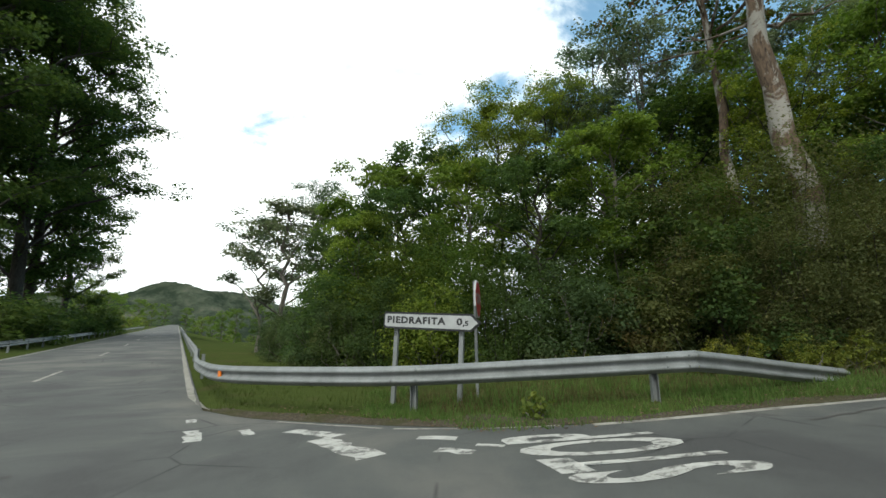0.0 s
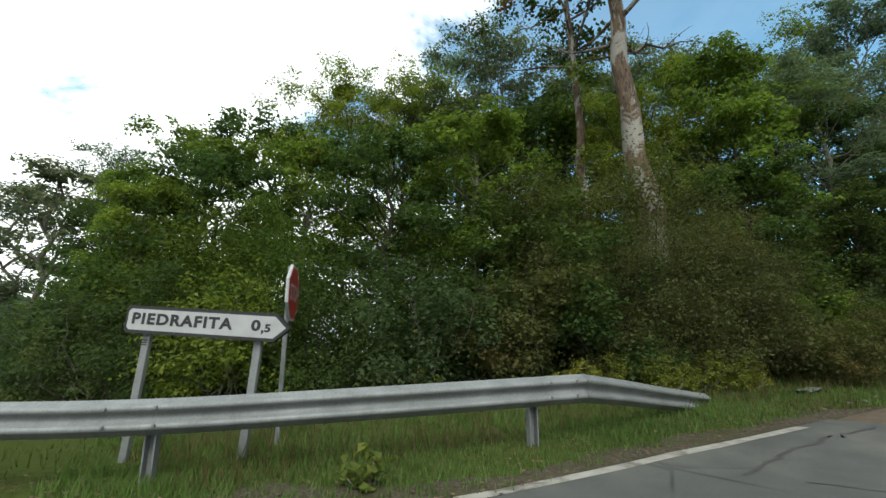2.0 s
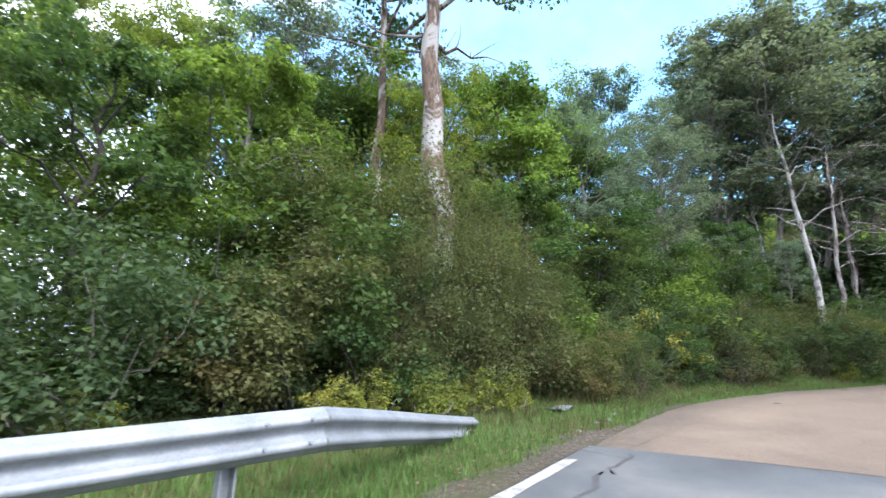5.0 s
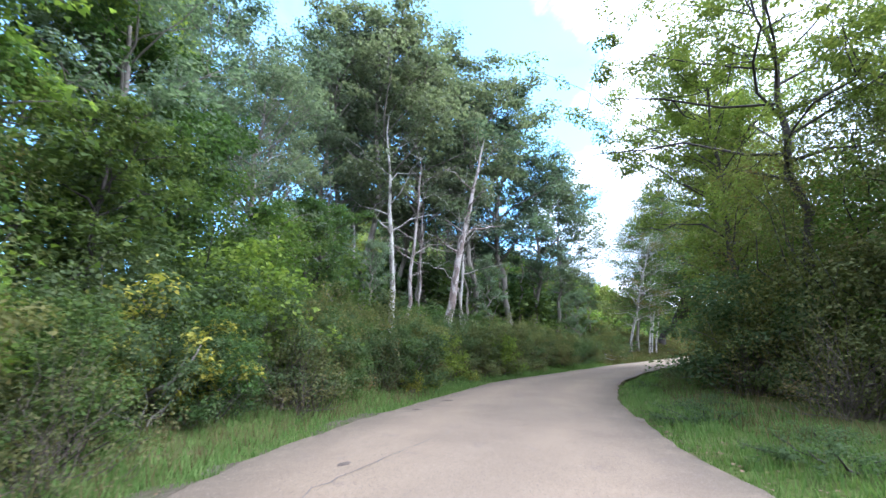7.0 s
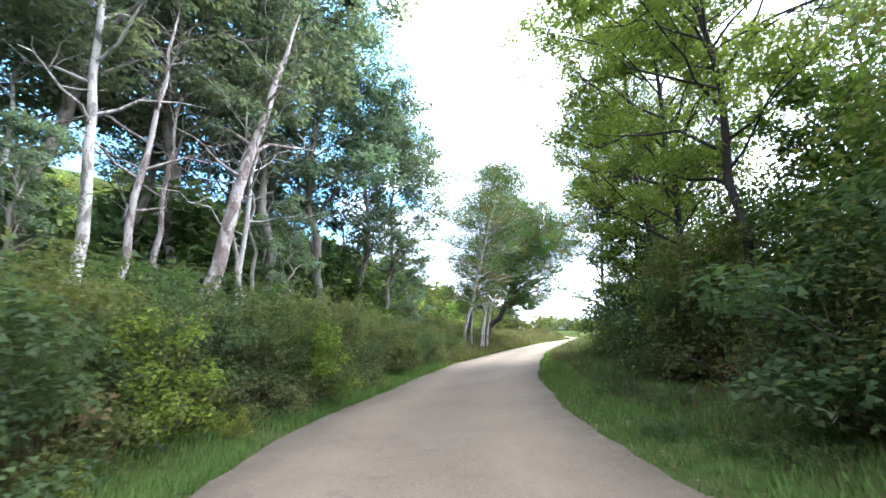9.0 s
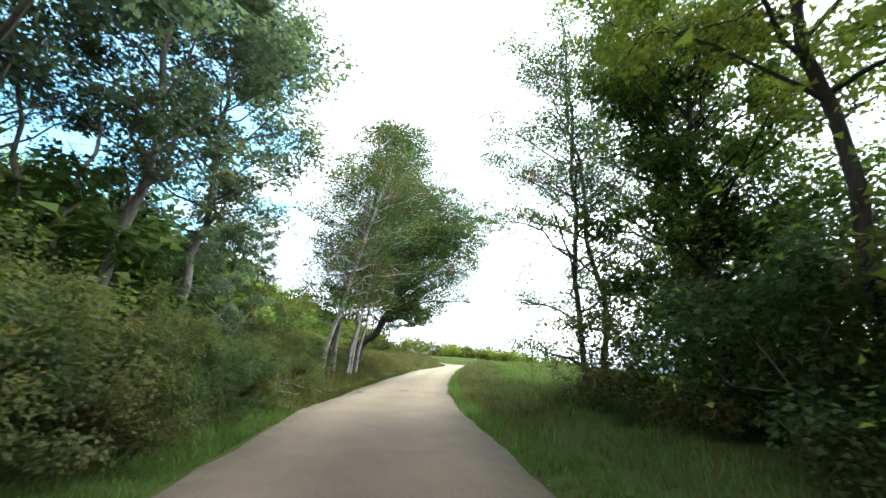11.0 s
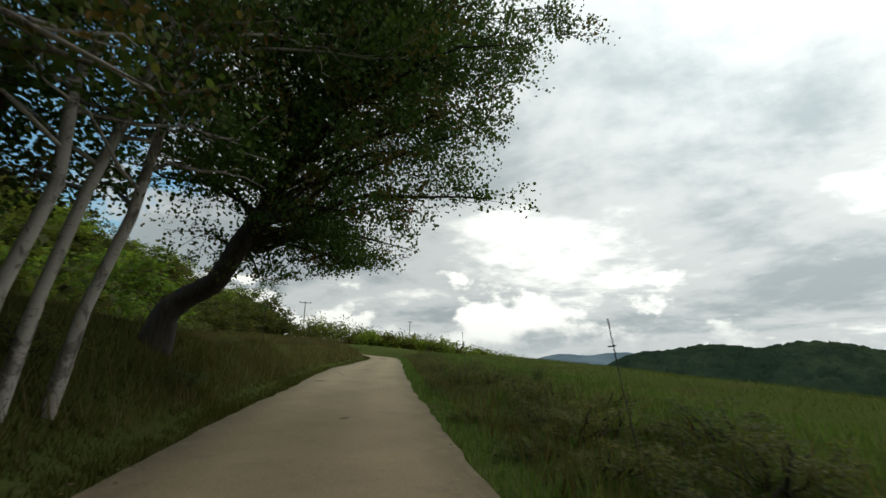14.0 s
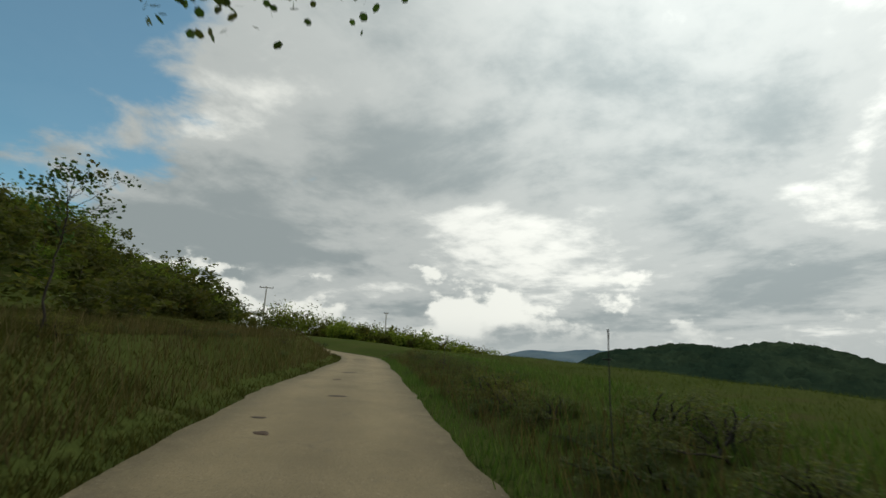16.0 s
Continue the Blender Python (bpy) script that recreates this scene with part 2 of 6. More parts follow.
# the lane's pale, pinkish chip seal
m = Mat("lane_chip_seal", 0.92, 0, 0.2)
grain = m.noise(130, 4, 0.75)
patch = m.noise(0.55, 6, 0.6, None, 0.5)
c = m.ramp(patch, [(0.30, (0.098, 0.078, 0.048)), (0.5, (0.146, 0.118, 0.073)), (0.70, (0.195, 0.160, 0.102))])
c = m.mix(0.35, c, m.ramp(grain, [(0.3, (0.080, 0.066, 0.048)), (0.7, (0.29, 0.245, 0.18))]))
uv = m.n.new("ShaderNodeUVMap")
sep = m.n.new("ShaderNodeSeparateXYZ")
m.l.new(uv.outputs[0], sep.inputs[0])
track = m.ramp(sep.outputs[0], [(0.0, 0.0), (0.10, 0.15), (0.27, 1.0), (0.42, 0.25), (0.55, 0.2), (0.72, 1.0), (0.90, 0.2), (1.0, 0.0)])
fray = m.ramp(m.noise(0.9, 5, 0.65), [(0.3, 0.15), (0.65, 0.75)])
c = m.mix(m.mix(1.0, track, fray, "MULTIPLY"), c, (0.228, 0.186, 0.120))
edge = m.ramp(sep.outputs[0], [(0.0, 1.0), (0.15, 0.0), (0.85, 0.0), (1.0, 1.0)])
c = m.mix(m.mix(1.0, edge, m.ramp(m.noise(2.5, 6, 0.75), [(0.33, 0.0), (0.55, 0.95)]), "MULTIPLY"), c, (0.095, 0.082, 0.055))
blot = m.ramp(m.noise(1.6, 5, 0.7, None, 0.8), [(0.58, 0.0), (0.72, 0.6)])
c = m.mix(blot, c, (0.11, 0.092, 0.076))
stone = m.ramp(m.noise(38, 3, 0.6), [(0.60, 0.0), (0.70, 0.5)])
c = m.mix(stone, c, (0.33, 0.285, 0.22))
pits = m.ramp(m.noise(60, 4, 0.7), [(0.34, 0.75), (0.46, 0.0)])
c = m.mix(pits, c, (0.060, 0.050, 0.040))
# brightness put into the colour: darker, browner at the wood, lighter up the hill
here = m.n.new("ShaderNodeSeparateXYZ")
m.l.new(m.co, here.inputs[0])
span = m.n.new("ShaderNodeMapRange")
span.inputs["From Min"].default_value, span.inputs["From Max"].default_value = 31.0, 46.0
m.l.new(here.outputs[0], span.inputs["Value"])
c = m.mix(1.0, c, m.mix(span.outputs[0], (0.90, 0.83, 0.86), (1.27, 1.26, 1.14)), "MULTIPLY")
m.color(c).bump(grain, 0.7, 0.008)
M["lane"] = m.m

# soil with short grass
m = Mat("grassy_ground", 1.0, 0, 0.0)
big = m.noise(0.13, 5, 0.6)
fine = m.noise(9, 6, 0.7)
c = m.ramp(big, [(0.35, (0.044, 0.064, 0.017)), (0.55, (0.060, 0.080, 0.023)), (0.7, (0.088, 0.090, 0.034))])
c = m.mix(0.5, c, m.ramp(fine, [(0.3, (0.024, 0.034, 0.010)), (0.72, (0.084, 0.098, 0.029))]))
brown = m.ramp(m.noise(0.7, 5, 0.6), [(0.55, 0.0), (0.72, 0.7)])
c = m.mix(brown, c, (0.075, 0.060, 0.032))
m.color(c).bump(fine, 0.8, 0.05)
M["ground"] = m.m

m = Mat("forest_hill", 1.0, 0, 0.0)
a = m.noise(0.05, 8, 0.68)
b = m.noise(0.012, 4)
c = m.ramp(a, [(0.35, (0.010, 0.020, 0.014)), (0.6, (0.030, 0.050, 0.030)), (0.75, (0.050, 0.075, 0.038))])
c = m.mix(0.5, c, m.ramp(b, [(0.4, (0.018, 0.034, 0.022)), (0.65, (0.048, 0.068, 0.036))]))
m.color(c).bump(a, 1.0, 4.0)
M["forest"] = m.m
m = Mat("open_hill", 1.0, 0, 0.0)
a = m.noise(0.03, 8, 0.7)
c = m.ramp(a, [(0.40, (0.026, 0.036, 0.024)), (0.54, (0.062, 0.074, 0.050)), (0.7, (0.115, 0.115, 0.085))])
m.color(c).bump(a, 1.0, 5.0)
M["open_hill"] = m.m
# the haze of distance is painted into this ridge as blue-grey
m = Mat("hazy_ridge", 1.0, 0, 0.0)
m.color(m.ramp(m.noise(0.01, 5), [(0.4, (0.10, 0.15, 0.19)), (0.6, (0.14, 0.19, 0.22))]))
M["hazy_ridge"] = m.m

# road paint, worn through to the asphalt
m = Mat("worn_paint", 0.7, 0, 0.3)
w = m.noise(5, 7, 0.7, None, 0.6)
c = m.ramp(w, [(0.40, (0.11, 0.106, 0.098)), (0.48, (0.36, 0.350, 0.32)), (0.66, (0.48, 0.468, 0.435))])
m.color(c).bump(w, 0.3, 0.004)
M["paint"] = m.m
m = Mat("dirty_line", 0.8, 0, 0.2)
w = m.noise(4, 7, 0.7, None, 0.6)
m.color(m.ramp(w, [(0.34, (0.12, 0.11, 0.095)), (0.50, (0.27, 0.255, 0.22)), (0.70, (0.36, 0.342, 0.30))]))
M["dirty_line"] = m.m

# galvanised steel
m = Mat("galvanised", 0.6, 0.3, 0.4)
sp = m.voronoi(45, "F1")
st = m.noise(3.0, 6, 0.65, (1, 1, 0.35))
c = m.ramp(st, [(0.3, (0.105, 0.112, 0.108)), (0.65, (0.20, 0.21, 0.205))])
c = m.mix(0.25, c, m.ramp(sp, [(0.1, (0.21, 0.215, 0.215)), (0.7, (0.36, 0.37, 0.37))]))
m.color(c).rough(m.ramp(st, [(0.3, 0.72), (0.7, 0.52)]))
M["galv"] = m.m


def plain(name, col, rough=0.6, metal=0.0, grime=0.25, scale=6.0):
    m = Mat(name, rough, metal, 0.4)
    n = m.noise(scale, 6, 0.65)
    d = tuple(v * (1 - grime) for v in col)
    m.color(m.ramp(n, [(0.32, d), (0.62, col)])).bump(n, 0.08, 0.003)
    M[name] = m.m


plain("sign_white", (0.36, 0.365, 0.36), 0.45, 0, 0.14)
plain("sign_black", (0.018, 0.018, 0.019), 0.5)
plain("sign_red", (0.36, 0.022, 0.018), 0.45)
plain("orange", (0.75, 0.19, 0.02), 0.35)
plain("post_wood", (0.23, 0.205, 0.17), 0.85, 0, 0.4, 12)
plain("pole_concrete", (0.44, 0.43, 0.40), 0.85, 0, 0.25)
plain("rod_dark", (0.045, 0.043, 0.040), 0.7)
plain("dead_wood", (0.31, 0.285, 0.24), 0.85, 0, 0.45, 10)
plain("scrap_white", (0.13, 0.134, 0.135), 0.6, 0, 0.35)
plain("stone_pale", (0.16, 0.15, 0.135), 0.9, 0, 0.35)
plain("tar", (0.060, 0.055, 0.051), 0.8)
plain("dung", (0.070, 0.052, 0.038), 0.95)
plain("dirt_patch", (0.085, 0.055, 0.036), 0.95, 0, 0.4, 14)
plain("house_white", (0.72, 0.71, 0.68), 0.8)
plain("roof_tile", (0.22, 0.10, 0.065), 0.85)
plain("glass_dark", (0.03, 0.035, 0.04), 0.15)


m = Mat("verge_soil", 1.0, 0, 0.0)
n1, n2 = m.noise(22, 6, 0.75), m.noise(1.8, 5, 0.6)
c = m.ramp(n1, [(0.3, (0.045, 0.036, 0.026)), (0.55, (0.095, 0.080, 0.060)), (0.72, (0.19, 0.17, 0.14))])
m.color(m.mix(m.ramp(n2, [(0.45, 0.0), (0.65, 0.7)]), c, (0.060, 0.062, 0.026))).bump(n1, 0.9, 0.03)
M["soil"] = m.m
plain("dead_leaf", (0.15, 0.095, 0.052), 0.9, 0, 0.5, 3)


def grass_mat(name, a, b, c3):
    m = Mat(name, 0.9, 0, 0.05)
    c = m.ramp(m.island(), [(0.0, a), (0.6, b), (1.0, c3)])
    d = m.ramp(m.noise(0.5, 4), [(0.4, a), (0.65, b)])
    c = m.mix(0.4, c, d)
    m.color(c)
    m.translucent(m.mix(1.0, c, (1.5, 1.6, 0.9), "MULTIPLY"), 0.3)
    M[name] = m.m


grass_mat("grass_green", (0.055, 0.100, 0.024), (0.100, 0.158, 0.042), (0.170, 0.210, 0.074))
grass_mat("grass_dry", (0.055, 0.046, 0.020), (0.105, 0.086, 0.040), (0.20, 0.165, 0.085))
grass_mat("grass_weed", (0.050, 0.068, 0.018), (0.082, 0.102, 0.030), (0.130, 0.138, 0.050))
grass_mat("grass_olive", (0.034, 0.039, 0.010), (0.062, 0.064, 0.018), (0.112, 0.096, 0.033))

# ---- mesh tools ----
def mesh_of(name, verts, faces, material, smooth=False):
    """A mesh from arrays of points and of faces with one number of corners."""
    verts, faces = np.asarray(verts, np.float32), np.asarray(faces, np.int32)
    me = bpy.data.meshes.new(name)
    k, n = faces.shape[1], len(faces)
    me.vertices.add(len(verts))
    me.vertices.foreach_set("co", verts.ravel())
    me.loops.add(n * k)
    me.loops.foreach_set("vertex_index", faces.ravel())
    me.polygons.add(n)
    me.polygons.foreach_set("loop_start", np.arange(0, n * k, k, dtype=np.int32))
    me.polygons.foreach_set("loop_total", np.full(n, k, np.int32))
    if smooth:
        me.polygons.foreach_set("use_smooth", np.ones(n, bool))
    me.update(calc_edges=True)
    me.materials.append(material)
    return me


def give_uv(me, u, v):
    """One UV layer from a value pair for each vertex."""
    lay = me.uv_layers.new(name="UVMap")
    idx = np.empty(len(me.loops), np.int32)
    me.loops.foreach_get("vertex_index", idx)
    lay.data.foreach_set("uv", np.stack([u[idx], v[idx]], 1).astype(np.float32).ravel())
    return me


def child(name, me, parent, label=""):
    ob = new(name, me)
    ob.parent = parent
    return tagged(ob, label)


def part(name, bm, material, parent, label="", smooth=False):
    me = bpy.data.meshes.new(name)
    bm.normal_update()
    bm.to_mesh(me)
    bm.free()
    me.materials.append(material)
    if smooth:
        for p in me.polygons:
            p.use_smooth = True
    return child(name, me, parent, label)


def thing(name, at, label, category, group="", kind=""):
    ob = new(name)
    ob.empty_display_size = 0.2
    ob.matrix_basis = at if isinstance(at, Matrix) else Matrix.Translation(at)
    return tagged(ob, label, category, group, kind)


def box_bm(size, at=(0, 0, 0), bevel=0.0):
    bm = bmesh.new()
    bmesh.ops.create_cube(bm, size=1.0, matrix=Matrix.Translation(at) @ Matrix.Diagonal((*size, 1)))
    if bevel:
        bmesh.ops.bevel(bm, geom=bm.edges[:], offset=bevel, segments=2, affect="EDGES", profile=0.5)
    return bm


def tubes(lines, sides=6):
    """Round tubes along lines of (points, radii), joined: points and quads."""
    vs, fs, base = [], [], 0
    for pts, rad in lines:
        pts = np.asarray(pts, float)
        n = len(pts)
        tan = np.gradient(pts, axis=0)
        tan /= np.linalg.norm(tan, axis=1)[:, None] + 1e-9
        ref = np.where(np.abs(tan[:, 2:3]) > 0.9, np.array([[1.0, 0, 0]]), np.array([[0, 0, 1.0]]))
        u = np.cross(tan, ref)
        u /= np.linalg.norm(u, axis=1)[:, None] + 1e-9
        for i in range(1, n):
            u[i] = u[i - 1] - tan[i] * (u[i - 1] @ tan[i])
            u[i] /= np.linalg.norm(u[i]) + 1e-9
        v = np.cross(tan, u)
        a = np.arange(sides) / sides * 2 * np.pi
        ring = pts[:, None] + (np.cos(a)[None, :, None] * u[:, None] + np.sin(a)[None, :, None] * v[:, None]) * np.asarray(rad)[:, None, None]
        vs.append(ring.reshape(-1, 3))
        i, j = np.meshgrid(np.arange(n - 1), np.arange(sides), indexing="ij")
        j2 = (j + 1) % sides
        q = np.stack([i * sides + j, i * sides + j2, (i + 1) * sides + j2, (i + 1) * sides + j], -1).reshape(-1, 4) + base
        fs.append(q)
        base += n * sides
    return np.concatenate(vs), np.concatenate(fs)


def leaf_axes(rng, at, out, droop, order):
    """Length and breadth directions of leaves that face up and away from their clump's middle."""
    n = len(at)
    face = rng.normal(size=(n, 3)) * order
    face[:, 2] += 0.75
    if out is not None:
        face += out * 0.95
    face /= np.linalg.norm(face, axis=1)[:, None] + 1e-9
    d = rng.normal(size=(n, 3))
    d[:, 2] -= droop
    d -= face * (d * face).sum(1)[:, None]
    d /= np.linalg.norm(d, axis=1)[:, None] + 1e-9
    return d, np.cross(face, d), face


def leaves(rng, at, size, droop=0.3, aspect=0.62, fold=0.18, out=None, order=0.55):
    """One folded, pointed leaf of two triangles at each place."""
    n = len(at)
    d, s, nn = leaf_axes(rng, at, out, droop, order)
    L = (size * rng.uniform(0.65, 1.25, n))[:, None]
    base = at - d * L * 0.5
    tip = at + d * L * 0.5
    wide = s * L * aspect * 0.5
    up = nn * L * fold
    v = np.stack([base, at - wide + up, tip, at + wide + up], 1).reshape(-1, 3)
    k = np.arange(n)[:, None] * 4
    f = np.concatenate([k + [0, 1, 2], k + [0, 2, 3]], 1).reshape(-1, 3)
    return v, f


def chip_leaves(rng, at, size, droop=0.3, out=None, order=0.55):
    """One small triangle at each place, for crowns that stay far off."""
    n = len(at)
    d, s, nn = leaf_axes(rng, at, out, droop, order)
    L = (size * rng.uniform(0.65, 1.25, n))[:, None]
    v = np.stack([at - d * L * 0.4 - s * L * 0.42, at - d * L * 0.4 + s * L * 0.42, at + d * L * 0.5], 1).reshape(-1, 3)
    return v, np.arange(3 * n).reshape(-1, 3)


def round_leaves(rng, at, size, droop=0.5, out=None, order=2.2):
    """Broad, nearly round leaves of four triangles, for crowns that pass close by."""
    n = len(at)
    d, s, nn = leaf_axes(rng, at, out, droop, order)
    L = (size * rng.uniform(0.7, 1.25, n))[:, None]
    ring = []
    for a, r in ((0, 0.5), (62, 0.5), (128, 0.47), (180, 0.42), (232, 0.47), (298, 0.5)):
        ring.append(at + d * L * r * math.cos(radians(a)) + s * L * r * math.sin(radians(a)))
    v = np.stack(ring, 1).reshape(-1, 3)
    k = np.arange(n)[:, None] * 6
    f = np.concatenate([k + [0, 1, 2], k + [0, 2, 3], k + [0, 3, 4], k + [0, 4, 5]], 1).reshape(-1, 3)
    return v, f


def bend(rng, a, b, n, wob, rise=0.0):
    """A line from a to b that wanders a little and arches by rise."""
    t = np.linspace(0, 1, n)[:, None]
    p = np.asarray(a) * (1 - t) + np.asarray(b) * t
    w = np.cumsum(rng.normal(size=(n, 3)) * wob, axis=0)
    w = w - w[0] - t * (w[-1] - w[0])
    p = p + w
    p[:, 2] += rise * np.sin(np.pi * t[:, 0])
    return p


def clumped(rng, tips, n, radius, flat=0.8, per=3, firm=2.4):
    """Places for n leaves: small firm clumps round each twig's end, with gaps between."""
    sub = np.repeat(tips, per, axis=0)
    d = rng.normal(size=sub.shape)
    d /= np.linalg.norm(d, axis=1)[:, None]
    weight = np.repeat(rng.uniform(0.6, 1.25, len(tips)), per)
    sub = sub + d * [1, 1, flat] * (radius * 0.62 * weight * rng.uniform(0.3, 1.0, len(sub)))[:, None]
    share = weight**firm * rng.uniform(0.3, 1.7, len(sub))
    pick = rng.choice(len(sub), n, p=share / share.sum())
    d = rng.normal(size=(n, 3))
    d /= np.linalg.norm(d, axis=1)[:, None]
    d[:, 2] = np.where(d[:, 2] < -0.3, -d[:, 2], d[:, 2])
    r = radius * 0.58 * weight[pick] * rng.random(n) ** 0.4
    return sub[pick] + d * [1, 1, flat] * r[:, None], d


def make_tree(name, seed, height, r0, base_f, spread, leaf_n, leaf_size, leaf, bark, lean=(0.0, 0.0), limbs=16,
              wob=0.12, top=0.95, sigma=0.5, shape=0.7, sub=4, droop=0.3, round_=False, dead=0, rise=0.45, low_leaves=0.0, far=False, thin=1.0, firm=2.4):
    """A tree as a thing at the origin: trunk with limbs, and a crown of leaves in clumps round the twigs."""
    rng = np.random.default_rng(seed)
    ob = thing(name, (0, 0, 0), "", "")
    n = 12
    f = np.linspace(0, 1, n)
    trunk = np.stack([lean[0] * f * height, lean[1] * f * height, f * height * top], 1)
    trunk[1:-1] += rng.normal(size=(n - 2, 3)) * wob * [1, 1, 0.1]
    trunk[0, 2] = -0.35
    rad = r0 * (1 - f) ** 0.75 + 0.018 * thin
    rad[0] *= 1.3
    lines = [(trunk, rad)]
    tips = []

    def on(h):
        return np.array([np.interp(h, f, trunk[:, i]) for i in range(3)]), np.interp(h, f, rad)

    for i in range(limbs):
        h = base_f + (0.97 - base_f) * (i + rng.uniform(0, 0.9)) / limbs
        a, ra = on(h)
        g = (h - base_f) / (1 - base_f)
        length = spread * (math.sin(math.pi * min(1, 0.18 + 0.78 * g)) ** shape) * rng.uniform(0.7, 1.15)
        az = i * 2.4 + rng.uniform(-0.5, 0.5)
        up = length * (rise + 0.5 * g) * rng.uniform(0.6, 1.2)
        b = a + [math.cos(az) * length, math.sin(az) * length, up]
        line = bend(rng, a, b, 6, 0.05 * length, 0.06 * length)
        r = np.linspace(min(ra * 0.55, 0.02 + 0.022 * length), 0.008 * thin, 6)
        lines.append((line, r))
        bare = i < dead
        for k in range(sub):
            j = rng.uniform(0.35, 0.95)
            p = np.array([np.interp(j, np.linspace(0, 1, 6), line[:, q]) for q in range(3)])
            dd = rng.normal(size=3)
            dd[2] = abs(dd[2]) * 0.6
            q = p + dd / np.linalg.norm(dd) * length * rng.uniform(0.25, 0.5)
            lines.append((bend(rng, p, q, 4, 0.03 * length), np.linspace(0.35 * r[2] + 0.004 * thin, 0.005 * thin, 4)))
            if not bare:
                tips += [q, (p + q) / 2]
        if not bare:
            tips.append(b)
    tips.append(trunk[-1])
    va, fa = tubes(lines[:1], 9)
    vb, fb = tubes(lines[1:], 4)
    v, fc = np.concatenate([va, vb]), np.concatenate([fa, fb + len(va)])
    child("trunk", mesh_of("trunk", v, fc, bark, True), ob)
    tips = np.array(tips)
    at, out = clumped(rng, tips, leaf_n, sigma * 1.55, 0.72, firm=1.2 if round_ else firm)
    if low_leaves:
        m = int(leaf_n * low_leaves)
        hh = rng.uniform(0.05, base_f + 0.1, m)
        q = np.stack([np.interp(hh, f, trunk[:, i]) for i in range(3)], 1)
        at[:m] = q + rng.normal(size=(m, 3)) * [spread * 0.4, spread * 0.4, 0.4]
    lv, lf = (chip_leaves if far else round_leaves if round_ else leaves)(rng, at, leaf_size, droop, out=out)
    child("crown", mesh_of("crown", lv, lf, leaf), ob)
    return ob


def make_bush(name, seed, radius, height, leaf_n, leaf_size, leaf, bark, stems=7, ragged=0.35, clumps=46, far=False, thick=0.03):
    """A shrub: stems from one foot and a ragged dome of leaf clumps down to the ground."""
    rng = np.random.default_rng(seed)
    ob = thing(name, (0, 0, 0), "", "")
    az, el = rng.uniform(0, 2 * np.pi, clumps), np.arcsin(rng.uniform(0.02, 1, clumps))
    rr = rng.uniform(1 - ragged, 1.08, clumps)
    c = np.stack([np.cos(az) * np.cos(el) * radius * rr, np.sin(az) * np.cos(el) * radius * rr, (0.06 + 0.94 * np.sin(el)) * height * rr], 1)
    lines = []
    for i in range(stems):
        q = c[i]
        lines.append((bend(rng, (rng.normal() * 0.12, rng.normal() * 0.12, -0.15), q, 6, 0.06 * height), np.linspace(thick, 0.25 * thick, 6)))
    for i in range(stems, stems + 10):
        p = c[i] * [0.35, 0.35, 0.4]
        lines.append((bend(rng, p, c[i] * 1.08, 5, 0.05 * height), np.linspace(0.012, 0.004, 5)))
    v, f = tubes(lines, 3)
    tagged(child("stem", mesh_of("stem", v, f, bark, True), ob), kind="stuff")
    s = 0.17 * (radius + height) / 2
    at, out = clumped(rng, c, leaf_n, s * 1.7, 0.9)
    inner = rng.random(leaf_n) < 0.22
    at[inner] *= rng.uniform(0.4, 0.9, (inner.sum(), 1))
    # a few shoots that stand out of the dome
    shoot = rng.random(leaf_n) < 0.06
    at[shoot] *= rng.uniform(1.0, 1.22, (shoot.sum(), 1))
    at[:, 2] = np.abs(at[:, 2])
    lv, lf = (chip_leaves if far else leaves)(rng, at, leaf_size, 0.15, out=out)
    child("foliage", mesh_of("foliage", lv, lf, leaf), ob)
    return ob


class Kinds:
    """Prototypes that are placed once and then copied."""

    def __init__(self):
        self.made = {}

    def put(self, key, maker, m, label, category, group=""):
        if key not in self.made:
            ob = maker()
            ob.matrix_basis = m
            self.made[key] = ob
        else:
            first = self.made[key]
            ob = copy_thing(first, m @ Matrix.Diagonal([1 / v for v in first.scale] + [1]))
        return tagged(ob, label, category, group)


kinds = Kinds()


def placed(x, y, z, turn=0.0, scale=1.0, tall=None):
    return Matrix.Translation((x, y, z)) @ Matrix.Rotation(turn, 4, "Z") @ Matrix.Diagonal((scale, scale, tall or scale, 1))

